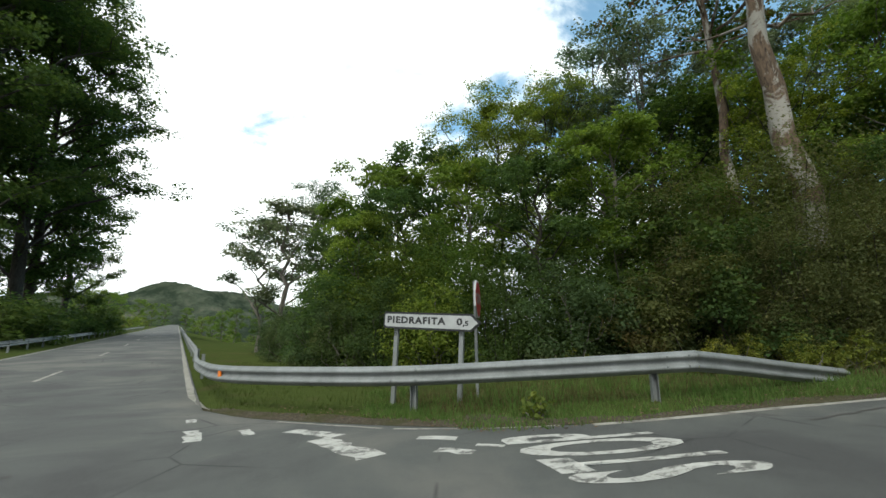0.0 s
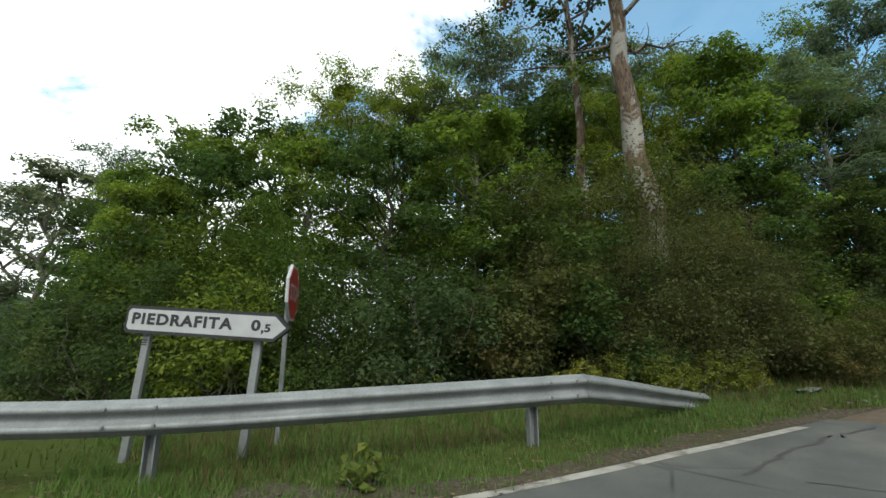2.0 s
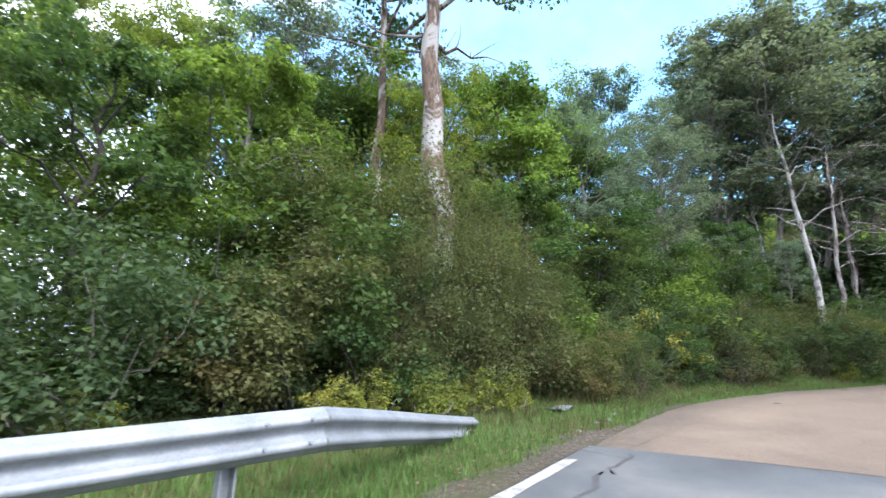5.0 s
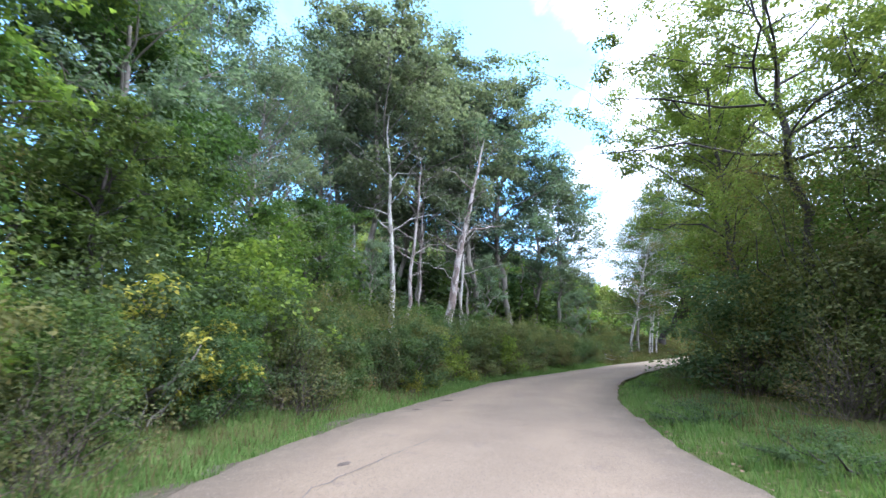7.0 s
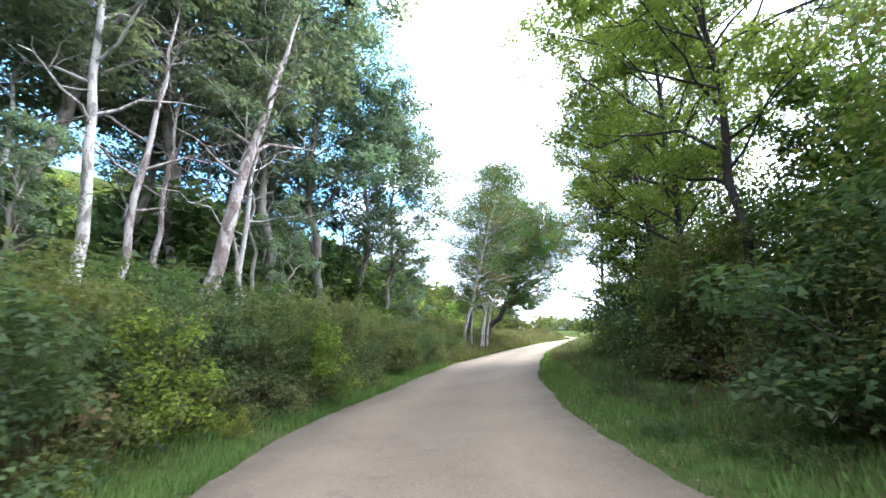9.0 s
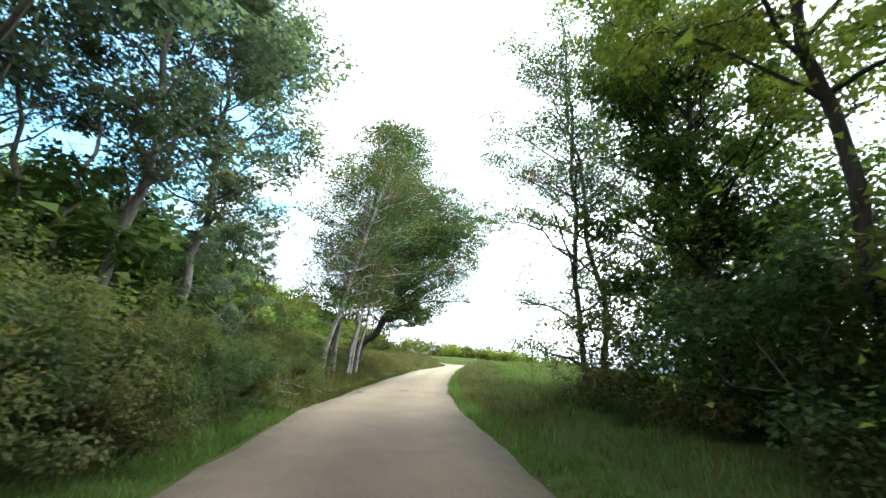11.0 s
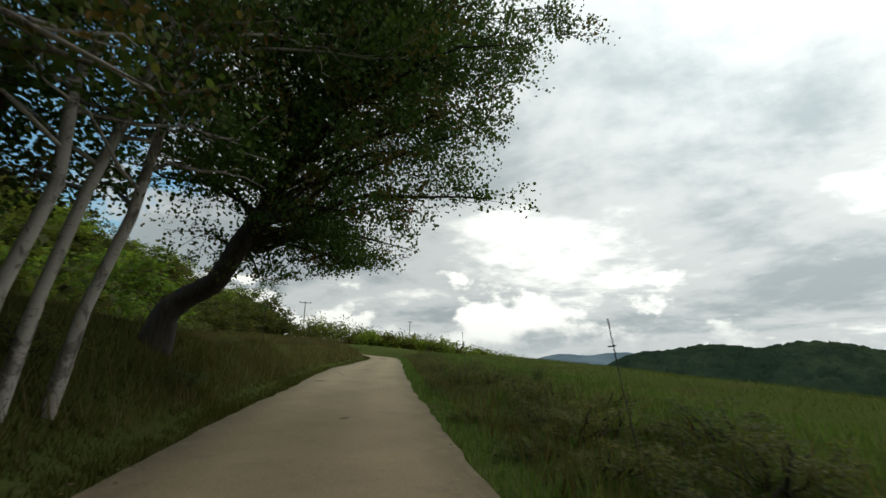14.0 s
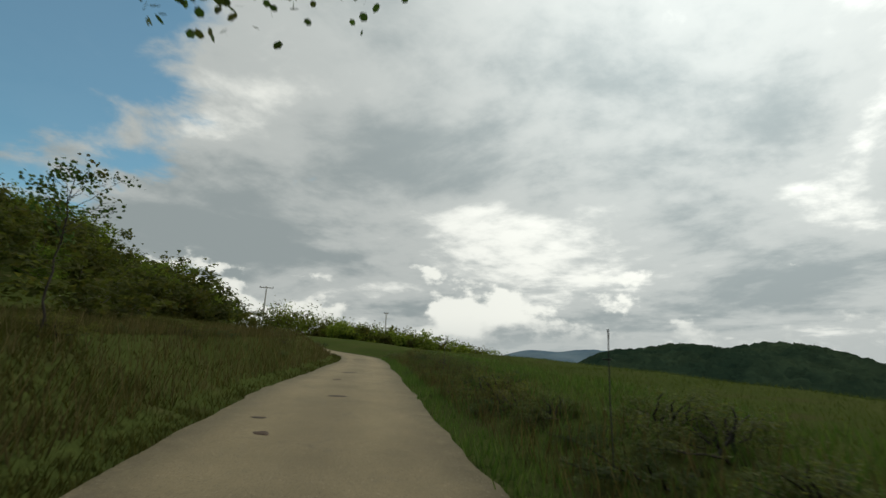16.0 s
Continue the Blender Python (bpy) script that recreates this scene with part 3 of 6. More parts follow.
# ---- lie of the land ----
# lane edges: x, y of the left and right edge and the height of the road between them
LANE = [
    (-4.35, 8.35, -0.2, -6.5, 0.0), (-2.6, 7.2, 0.8, -4.4, 0.0), (1.0, 6.15, 2.5, -2.2, 0.04), (4.6, 6.4, 5.6, 0.9, 0.2), (7.4, 6.75, 8.2, 2.15, 0.32),
    (10.5, 6.9, 10.6, 2.05, 0.5), (12.9, 6.6, 12.4, 1.85, 0.65), (15.2, 5.8, 14.2, 1.5, 0.78), (18.5, 4.45, 16.6, 0.75, 0.9),
    (21.7, 2.9, 19.3, -0.35, 1.1), (23.7, 1.6, 20.9, -1.2, 1.25), (27.7, -1.5, 24.6, -3.75, 1.5), (31.0, -4.1, 27.6, -6.2, 1.7),
    (34.8, -7.3, 31.8, -9.9, 1.98), (36.9, -9.5, 34.1, -12.0, 2.16), (40.38, -13.43, 37.6, -15.5, 2.5), (43.66, -17.17, 40.95, -19.25, 2.82),
    (47.47, -21.76, 44.8, -23.7, 3.2), (52.78, -28.15, 50.2, -30.3, 3.72), (57.7, -35.2, 55.6, -37.1, 4.2), (63.2, -42.5, 61.9, -44.2, 4.80),
    (72.0, -48.4, 71.0, -50.4, 5.45), (82.0, -54.8, 81.2, -56.6, 6.5), (96.0, -63.6, 95.2, -65.3, 7.7), (112.0, -73.4, 111.2, -75.2, 8.9),
    (140.0, -91.0, 138.6, -93.6, 10.6), (200.0, -122.0, 198.6, -125.4, 13.0), (320.0, -170.0, 319.0, -173.4, 16.0),
]


def smooth_rows(rows, step=0.4):
    """Rows joined by a smooth curve and cut into even steps."""
    p = np.array(rows, float)
    out = []
    q = np.vstack([2 * p[0] - p[1], p, 2 * p[-1] - p[-2]])
    for i in range(1, len(q) - 2):
        n = max(2, int(np.linalg.norm(q[i + 1][:2] - q[i][:2]) / step))
        t = (np.arange(n) / n)[:, None]
        a, b, c, d = q[i - 1], q[i], q[i + 1], q[i + 2]
        out.append(0.5 * (2 * b + (c - a) * t + (2 * a - 5 * b + 4 * c - d) * t**2 + (3 * b - a - 3 * c + d) * t**3))
    return np.vstack(out + [p[-1:]])


EDGES = smooth_rows(LANE)
MID = np.stack([(EDGES[:, 0] + EDGES[:, 2]) / 2, (EDGES[:, 1] + EDGES[:, 3]) / 2, EDGES[:, 4]], 1)
HALF = np.hypot(EDGES[:, 0] - EDGES[:, 2], EDGES[:, 1] - EDGES[:, 3]) / 2
TAN = np.gradient(MID[:, :2], axis=0)
TAN /= np.linalg.norm(TAN, axis=1)[:, None]
LEFT = np.stack([-TAN[:, 1], TAN[:, 0]], 1)
# the main road runs straight, rising gently
U, N = np.array([-0.5045, 0.8634]), np.array([0.8634, 0.5045])
MAIN_RIGHT, MAIN_LEFT = 0.5, -7.1


def main_z(s):
    return np.where(s > 9, 0.036 * (s - 9) ** 2 / (np.abs(s - 9) + 8), np.where(s < -25, -0.09 * (s + 25) ** 2 / (np.abs(s + 25) + 20), 0.0))


def sstep(a, b, v):
    t = np.clip((v - a) / (b - a), 0, 1)
    return t * t * (3 - 2 * t)


def lane_frame(x, y):
    """Nearest step of the lane, distance from its edge, and side (+1 left)."""
    x, y = np.atleast_1d(np.asarray(x, float)), np.atleast_1d(np.asarray(y, float))
    k = np.empty(len(x), int)
    for i in range(0, len(x), 4000):
        d2 = (x[i:i + 4000, None] - MID[None, :, 0]) ** 2 + (y[i:i + 4000, None] - MID[None, :, 1]) ** 2
        k[i:i + 4000] = d2.argmin(1)
    dx, dy = x - MID[k, 0], y - MID[k, 1]
    lat = dx * LEFT[k, 0] + dy * LEFT[k, 1]
    dist = np.hypot(dx, dy)
    return k, dist - HALF[k], np.sign(lat)


def fbm(x, y, f):
    return (np.sin(x * f + 1.3 * np.sin(y * f * 0.7)) + np.sin(y * f * 1.17 + 1.7 * np.sin(x * f * 0.53 + 2)) + 0.5 * np.sin((x + y) * f * 2.1 + 1)) / 2.5


def land(x, y):
    """Height of the ground."""
    x, y = np.atleast_1d(np.asarray(x, float)), np.atleast_1d(np.asarray(y, float))
    k, e, side = lane_frame(x, y)
    zr, xm = MID[k, 2], MID[k, 0]
    left = side > 0
    # bank on the left that grows along the lane; hillside behind it further on
    grow = sstep(9, 19, xm)
    steep = 0.30 + 0.32 * sstep(33, 40, xm)
    bank = grow * np.clip(steep * (e - 0.5), 0, 2.3 - 1.2 * sstep(38, 48, xm)) + (1 - grow) * 0.05 * np.clip(e - 0.5, 0, 6)
    e0 = 13 - 10 * sstep(56, 84, xm)
    hill = sstep(30, 48, xm) * np.where(e > e0, 0.40 * (e - e0) ** 2 / (np.abs(e - e0) + 7), 0) * (1 - 0.9 * sstep(90, 220, e))
    # right: low weedy shoulder, then the field falls away
    berm = sstep(24, 34, xm) * 0.40 * sstep(0.5, 2.6, e) + (1 - sstep(24, 34, xm)) * 0.10 * sstep(0.3, 2.0, e)
    fall = sstep(26, 40, xm) * -0.10 * np.clip(e - 8, 0, 150) - 0.03 * np.clip(e - 60, 0, 400) * 0.5 - 0.20 * sstep(26, 40, xm) * np.clip(e - 80, 0, 80)
    hill = hill + sstep(36, 46, xm) * 0.085 * np.clip(e - 2.5, 0, 30)
    off = np.where(left, bank + hill, berm + fall)
    z = zr + off + 0.05 * sstep(0.8, 3, e) * fbm(x, y, 1.1) + 0.5 * sstep(15, 60, e) * fbm(x, y, 0.13)
    z -= 0.07 * (1 - sstep(0.05, 0.45, e))
    # the main road's corridor
    s, m = x * U[0] + y * U[1], x * N[0] + y * N[1]
    zm = main_z(s) - 0.07 * (1 - sstep(0.05, 0.5, np.maximum(m - MAIN_RIGHT, MAIN_LEFT - m)))
    zm = zm + 0.05 * sstep(1, 6, MAIN_LEFT - m) * fbm(x, y, 0.8) + 0.06 * np.clip(MAIN_LEFT - m - 6, 0, 40) * sstep(-60, -10, s)
    w = sstep(0.4, 8.0, m)
    return zm * (1 - w) + z * w


def ground_at(x, y):
    return float(land(x, y)[0])


def axis_steps(lo, hi, step, far):
    """Even steps between lo and hi, then ever longer ones out to far."""
    mid = list(np.arange(lo, hi + step / 2, step))
    a, d = [], step
    p = lo
    while p > -far:
        d *= 1.18
        p -= d
        a.append(p)
    b, d, p = [], step, mid[-1]
    while p < far:
        d *= 1.18
        p += d
        b.append(p)
    return np.array(a[::-1] + mid + b)


gx, gy = axis_steps(-24, 72, 0.45, 2600), axis_steps(-52, 34, 0.45, 2600)
GX, GY = np.meshgrid(gx, gy, indexing="ij")
GZ = land(GX.ravel(), GY.ravel())
far_r = np.hypot(GX.ravel() - 20, GY.ravel())
GZ = np.where(far_r > 260, GZ * (1 - sstep(260, 700, far_r)) - (14 + 16 * sstep(0, 220, -GY.ravel())) * sstep(260, 700, far_r), GZ)
i, j = np.meshgrid(np.arange(len(gx) - 1), np.arange(len(gy) - 1), indexing="ij")
w_ = len(gy)
quads = np.stack([i * w_ + j, (i + 1) * w_ + j, (i + 1) * w_ + j + 1, i * w_ + j + 1], -1).reshape(-1, 4)
ground = tagged(new("ground", mesh_of("ground", np.stack([GX.ravel(), GY.ravel(), GZ], 1), quads, M["ground"], True)),
                "grassy roadside ground with soil and short grass", "ground", kind="structure")


def strip(rows, across=6, crown=0.02):
    """Quads over rows of left x, y, right x, y, z with a slight crown."""
    n = len(rows)
    t = np.linspace(0, 1, across + 1)
    x = rows[:, 0:1] * (1 - t) + rows[:, 2:3] * t
    y = rows[:, 1:2] * (1 - t) + rows[:, 3:4] * t
    z = rows[:, 4:5] + crown * np.sin(np.pi * t)[None]
    v = np.stack([x, y, z], -1).reshape(-1, 3)
    i, j = np.meshgrid(np.arange(n - 1), np.arange(across), indexing="ij")
    a = i * (across + 1) + j
    return v, np.stack([a, a + 1, a + across + 2, a + across + 1], -1).reshape(-1, 4)


# ---- roads ----
def main_point(s, m):
    return U[0] * s + N[0] * m, U[1] * s + N[1] * m


ss = np.concatenate([np.arange(-60, 60, 1.0), np.arange(60, 420, 8.0)])
rows = []
for s in ss:
    a, b = main_point(s, MAIN_LEFT), main_point(s, MAIN_RIGHT)
    rows.append((*a, *b, float(main_z(np.array(s)))))
v, f = strip(np.array(rows), 8, 0.03)
road = tagged(new("road_main", mesh_of("road_main", v, f, M["asphalt_dark"], True)), "dark grey worn asphalt main road with faded white lines", "road", kind="structure")

# the lane: dark asphalt mouth, then pale chip seal; ragged edges
rng = np.random.default_rng(5)
ed = EDGES.copy()
k_split = int(np.argmin(np.hypot(ed[:, 0] - 7.5, ed[:, 1] - 6.75)))
noise_l = 0.03 * np.sin(np.arange(len(ed)) * 0.37) + 0.025 * rng.normal(size=len(ed))
noise_r = 0.03 * np.sin(np.arange(len(ed)) * 0.43 + 1) + 0.025 * rng.normal(size=len(ed))
ed[:, 0] += LEFT[:, 0] * noise_l
ed[:, 1] += LEFT[:, 1] * noise_l
ed[:, 2] += LEFT[:, 0] * noise_r
ed[:, 3] += LEFT[:, 1] * noise_r
v, f = strip(ed[k_split:], 8, 0.03)
lane_me = mesh_of("road_lane", v, f, M["lane"], True)
give_uv(lane_me, np.tile(np.linspace(0, 1, 9), len(ed) - k_split), np.repeat(np.arange(len(ed) - k_split) * 0.1, 9))
tagged(new("road_lane", lane_me), "narrow lane of pale pinkish worn chip seal", "road", kind="structure")
mouth = EDGES[: k_split + 1].copy()
mouth[:, 4] += 0.006
v, f = strip(mouth, 8, 0.02)
tagged(new("road_junction", mesh_of("road_junction", v, f, M["asphalt_dark"], True)), "patched dark asphalt at the lane's mouth", "road", kind="structure")


# ---- road paint ----
bpy.context.view_layer.update()
surface = bpy.context.evaluated_depsgraph_get()


def road_top(x, y):
    """Height of the bare road or ground at a place."""
    hit, place, *_ = scene.ray_cast(surface, (x, y, 80.0), (0, 0, -1))
    return place.z if hit else 0.05


def paint_band(name, pts, width, mat, label, rng, wear=0.25):
    """A painted band along pts with ragged sides, a few mm thick."""
    p = np.array(pts, float)
    t = np.gradient(p, axis=0)
    t /= np.linalg.norm(t, axis=1)[:, None]
    nn = np.stack([-t[:, 1], t[:, 0]], 1)
    w1 = width / 2 * (1 - wear * rng.random(len(p)))
    w2 = width / 2 * (1 - wear * rng.random(len(p)))
    a, b = p + nn * w1[:, None], p - nn * w2[:, None]
    vs = [(x, y, road_top(x, y) + 0.004) for q in (a, b) for x, y in q]
    n = len(p)
    fs = [(i, i + 1, n + i + 1, n + i) for i in range(n - 1)]
    return tagged(new(name, mesh_of(name, vs, fs, mat)), label, "road marking", kind="structure")


def along(points, step=0.25):
    p = np.array(points, float)
    out = []
    for a, b in zip(p[:-1], p[1:]):
        n = max(1, int(np.linalg.norm(b - a) / step))
        out += [a + (b - a) * k / n for k in range(n)]
    return out + [p[-1]]


rng = np.random.default_rng(11)
edge_pts = [main_point(s, MAIN_RIGHT - 0.12) for s in (260, 120, 60, 30, 20, 14, 11.5)] + [(-4.9, 9.35), (-4.55, 8.85), (-4.0, 8.45), (-3.5, 8.1)]
paint_band("edge_line", along(edge_pts, 0.5), 0.17, M["dirty_line"], "worn off-white edge line along the main road", rng)
paint_band("edge_line", along([main_point(s, MAIN_LEFT + 0.15) for s in (-40, 60, 260)], 1.0), 0.15, M["dirty_line"], "thin white edge line on the main road's far side", rng)
for s0, s1 in ((17.0, 20.6), (29.5, 33.0), (-8, -4.5), (4.5, 8.0), (42, 45.5), (54.5, 58), (67, 70.5), (80, 83.5), (92, 96), (105, 109)):
    paint_band("centre_dash", along([main_point(s0, -3.35), main_point(s1, -3.35)], 0.4), 0.13, M["dirty_line"], "faded white dash of the main road's centre line", rng)
lane_line = [(EDGES[q, 0] - LEFT[q, 0] * 0.085, EDGES[q, 1] - LEFT[q, 1] * 0.085) for q in range(len(EDGES))]
k0 = int(np.argmin(np.hypot(EDGES[:, 0] - 1.7, EDGES[:, 1] - 6.15)))
paint_band("edge_line", [lane_line[q] for q in range(k0, k_split - 1)], 0.17, M["dirty_line"], "chipped white edge line beside the lane's grass", rng, 0.35)
for a, b in (((-2.5, 7.05), (-0.85, 6.35)), ((-0.7, 6.3), (0.2, 6.18)), ((0.45, 6.15), (1.45, 6.12))):
    paint_band("edge_line", along([a, b], 0.15), 0.10, M["dirty_line"], "broken remains of a white edge line", rng, 0.7)
for a, b, w in (((-3.95, 7.35), (-3.80, 7.05), 0.22), ((-3.45, 6.45), (-3.05, 5.75), 0.24), ((-2.75, 6.45), (-2.5, 6.1), 0.2),
                ((-2.05, 6.35), (-1.35, 5.9), 0.34), ((-1.55, 5.75), (-0.75, 4.85), 0.42), ((-0.35, 5.7), (0.12, 5.62), 0.26), ((-0.1, 5.1), (0.28, 4.95), 0.3),
                ((0.32, 5.25), (0.62, 5.15), 0.14)):
    paint_band("stop_line", along([a, b], 0.12), w, M["paint"], "worn white fragment of the stop line", rng, 0.55)


def lettering(text, size, material, bold=0.0, apart=1.0):
    """Text as a mesh, centred, in the built-in font."""
    cu = bpy.data.curves.new("lettering", "FONT")
    cu.body, cu.size, cu.offset, cu.align_x, cu.align_y = text, size, bold, "CENTER", "CENTER"
    cu.resolution_u, cu.space_character = 4, apart
    tmp = bpy.data.objects.new("lettering", cu)
    scene.collection.objects.link(tmp)
    me = bpy.data.meshes.new_from_object(tmp.evaluated_get(bpy.context.evaluated_depsgraph_get()))
    bpy.data.objects.remove(tmp)
    me.materials.clear()
    me.materials.append(material)
    return me


def fit_mesh(me, w, h):
    """Stretch a flat mesh to w by h about its middle."""
    co = np.array([v.co for v in me.vertices])
    lo, hi = co.min(0), co.max(0)
    for v in me.vertices:
        v.co.x = (v.co.x - (lo[0] + hi[0]) / 2) * w / (hi[0] - lo[0])
        v.co.y = (v.co.y - (lo[1] + hi[1]) / 2) * h / (hi[1] - lo[1])
    return me


# tall letters painted for traffic that leaves the lane: they read from the lane's side
me = fit_mesh(lettering("STOP", 0.5, M["paint"], 0.012), 1.85, 1.72)
bm = bmesh.new()
bm.from_mesh(me)
bmesh.ops.subdivide_edges(bm, edges=[e for e in bm.edges if e.calc_length() > 0.25], cuts=3)
bmesh.ops.triangulate(bm, faces=bm.faces[:])
bm.to_mesh(me)
bm.free()
word = new("stop_lettering", me)
set_word = Matrix.Translation((1.64, 4.74, 0)) @ Matrix.Rotation(radians(95.5), 4, "Z")
for v in me.vertices:
    p = set_word @ Vector((v.co.x, v.co.y + 0.17 * v.co.x, 0))
    v.co = (p.x, p.y, road_top(p.x, p.y) + 0.005)
tagged(word, "tall worn white letters STOP painted on the asphalt", "road marking", kind="structure")

# cracks sealed with tar, and a long scuff on the lane
for pts, w in (([(4.2, 5.5), (4.74, 5.69), (5.68, 5.95), (6.38, 6.07), (7.22, 6.13)], 0.07), ([(7.4, 6.3), (8.0, 6.28), (9.3, 6.24), (10.5, 6.05), (12.0, 5.69), (14.25, 4.36)], 0.016), ([(3.2, 3.6), (4.1, 3.9), (5.2, 3.7), (6.4, 4.0)], 0.03), ([(-5.2, 3.6), (-4.6, 4.2), (-3.9, 4.3)], 0.12), ([(4.4, 5.2), (4.9, 4.2), (5.0, 3.2)], 0.025)):
    paint_band("tar_seam", [p + rng.normal(size=2) * (0.02 + 0.25 * w) for p in along(pts, 0.14)], w, M["tar"], "dark irregular crack in the road surface", rng, 0.85)

def clod(name, x, y, r, mat, label, category, seed):
    """A low, ragged-edged mound of dirt pressed onto the lane."""
    rng = np.random.default_rng(seed)
    n, turn = 18, rng.uniform(0, 6.28)
    rag = np.clip(1 + 0.22 * np.cumsum(rng.normal(size=n)) / 2, 0.6, 1.35) * rng.uniform(0.85, 1.15, n)
    vs = [(x, y, road_top(x, y) + 0.010)]
    for f, h in ((0.45, 0.010), (0.8, 0.007), (1.0, -0.004)):
        for k in range(n):
            a = 2 * math.pi * k / n
            px, py = r * f * rag[k] * math.cos(a), 0.55 * r * f * rag[k] * math.sin(a)
            px, py = x + px * math.cos(turn) - py * math.sin(turn), y + px * math.sin(turn) + py * math.cos(turn)
            vs.append((px, py, road_top(px, py) + h * (1 if h < 0 else rng.uniform(0.5, 1.3))))
    fs = [(0, 1 + k, 1 + (k + 1) % n) for k in range(n)]
    for b in (1, 1 + n):
        fs += [(b + k, b + n + k, b + n + (k + 1) % n) for k in range(n)] + [(b + k, b + n + (k + 1) % n, b + (k + 1) % n) for k in range(n)]
    tagged(new(name, mesh_of(name, vs, fs, mat, True)), label, category, "clods on the lane")


for q, (x, y, r) in enumerate(((16.8, 4.75, 0.14), (12.7, 5.55, 0.16), (18.4, 4.0, 0.12), (42.4, -18.65, 0.15), (51.1, -28.85, 0.22), (37.0, -13.2, 0.10), (50.3, -26.3, 0.14), (55.2, -33.9, 0.3))):
    clod("dung_pat", x, y, r, M["dung"], "flat dark clod lying on the lane", "clod", 300 + q)
for q, (x, y, r) in enumerate(((38.6, -11.9, 0.34), (38.3, -11.7, 0.22), (37.5, -13.1, 0.20), (49.4, -25.6, 0.18), (48.05, -23.3, 0.28), (53.6, -31.6, 0.22), (60.3, -40.7, 0.34))):
    clod("dirt_patch", x, y, r, M["dirt_patch"], "brown patch of mud and leaves on the lane", "dirt", 360 + q)

# bare soil along the lane's left edge
pts, k9 = [], int(np.argmin(np.hypot(EDGES[:, 0] - 17.0, EDGES[:, 1] - 5.6)))
soil_rng = np.random.default_rng(17)
a = np.array([EDGES[q, :2] + LEFT[q] * 0.0 for q in range(0, k9)])
b = np.array([EDGES[q, :2] + LEFT[q] * (0.22 + 0.14 * (EDGES[q, 0] < 9) + 0.26 * soil_rng.random() + 0.45 * (EDGES[q, 0] < 1.5)) for q in range(0, k9)])
mid_ = (a + b) / 2
rows = [[(x, y, road_top(x, y) + 0.005) for x, y in a]]
rows += [np.column_stack([q, land(q[:, 0], q[:, 1]) + h]) for q, h in ((mid_, 0.03), (b, -0.01))]
vs = np.concatenate(rows)
n_ = len(a)
fs = [(r * n_ + i, r * n_ + i + 1, (r + 1) * n_ + i + 1, (r + 1) * n_ + i) for r in range(2) for i in range(n_ - 1)]
tagged(new("verge_soil", mesh_of("verge_soil", vs, fs, M["soil"], True)), "strip of bare gravelly soil beside the asphalt", "soil", kind="structure")


# ---- guardrails ----
def beam_profile():
    """Cross-section of a W-beam: out from the post, and up."""
    half = [(0.0, 0.0), (0.012, 0.022), (0.055, 0.045), (0.078, 0.060), (0.078, 0.092), (0.055, 0.108), (0.018, 0.128), (0.010, 0.155)]
    return half + [(a, 0.31 - b) for a, b in half[-2::-1]]


def beam(line, flip=1.0, thick=0.004):
    """A W-beam swept along line (x, y, z of its foot)."""
    p = np.array(line, float)
    t = np.gradient(p[:, :2], axis=0)
    t /= np.linalg.norm(t, axis=1)[:, None]
    out = np.stack([t[:, 1], -t[:, 0]], 1) * flip
    prof = np.array(beam_profile())
    ring = np.concatenate([prof, prof[::-1] - [thick, 0]])
    n, m = len(p), len(ring)
    v = np.empty((n, m, 3))
    v[:, :, :2] = p[:, None, :2] + out[:, None] * ring[None, :, 0:1]
    v[:, :, 2] = p[:, 2:3] + ring[None, :, 1]
    i, j = np.meshgrid(np.arange(n - 1), np.arange(m), indexing="ij")
    j2 = (j + 1) % m
    f = np.stack([i * m + j, i * m + j2, (i + 1) * m + j2, (i + 1) * m + j], -1).reshape(-1, 4)
    return v.reshape(-1, 3), f


def rail_post(parent, x, y, top, turn, depth=0.09):
    g = ground_at(x, y) - 0.3
    bm = bmesh.new()
    prof = [(-0.05, 0), (0.05, 0), (0.05, depth), (0.038, depth), (0.038, 0.012), (-0.038, 0.012), (-0.038, depth), (-0.05, depth)]
    lo = [bm.verts.new((a, b, g)) for a, b in prof]
    hi = [bm.verts.new((a, b, top)) for a, b in prof]
    for k in range(len(prof)):
        bm.faces.new((lo[k], lo[(k + 1) % 8], hi[(k + 1) % 8], hi[k]))
    bm.faces.new(hi)
    bm.transform(Matrix.Translation((x, y, 0)) @ Matrix.Rotation(turn, 4, "Z"))
    return part("post", bm, M["galv"], parent)


def dense(points, step=0.35):
    rows = [(*p, *p[:2], 0) for p in points]
    r = smooth_rows([(a[0], a[1], a[2], 0, 0) for a in rows], step)
    return r[:, :3]


corner_rail = thing("guardrail", (0, 0, 0), "grey galvanised steel W-beam guardrail bending round the corner", "guardrail")
RAIL = [(*main_point(s_, 0.70), float(main_z(np.array(s_))) + 0.43) for s_ in (150.0, 80.0, 40.0, 27.0, 20.0)] + [
    (-7.17, 13.4, 0.44), (-5.38, 10.4, 0.435), (-4.55, 9.2, 0.435), (-3.75, 8.48, 0.435), (-2.4, 7.85, 0.44), (-0.66, 7.43, 0.45), (1.4, 7.15, 0.53), (3.75, 6.97, 0.63)]
line = dense(RAIL)
v, f = beam(line, 1.0)
child("beam", mesh_of("beam", v, f, M["galv"], False), corner_rail)
v, f = beam(dense([(3.73, 6.972, 0.631), (4.6, 7.32, 0.53), (5.6, 7.74, 0.40), (7.12, 8.35, 0.215)]), 1.0, 0.006)
child("end_beam", mesh_of("end_beam", v, f, M["galv"], False), corner_rail, "beam end that slopes down into the grass")
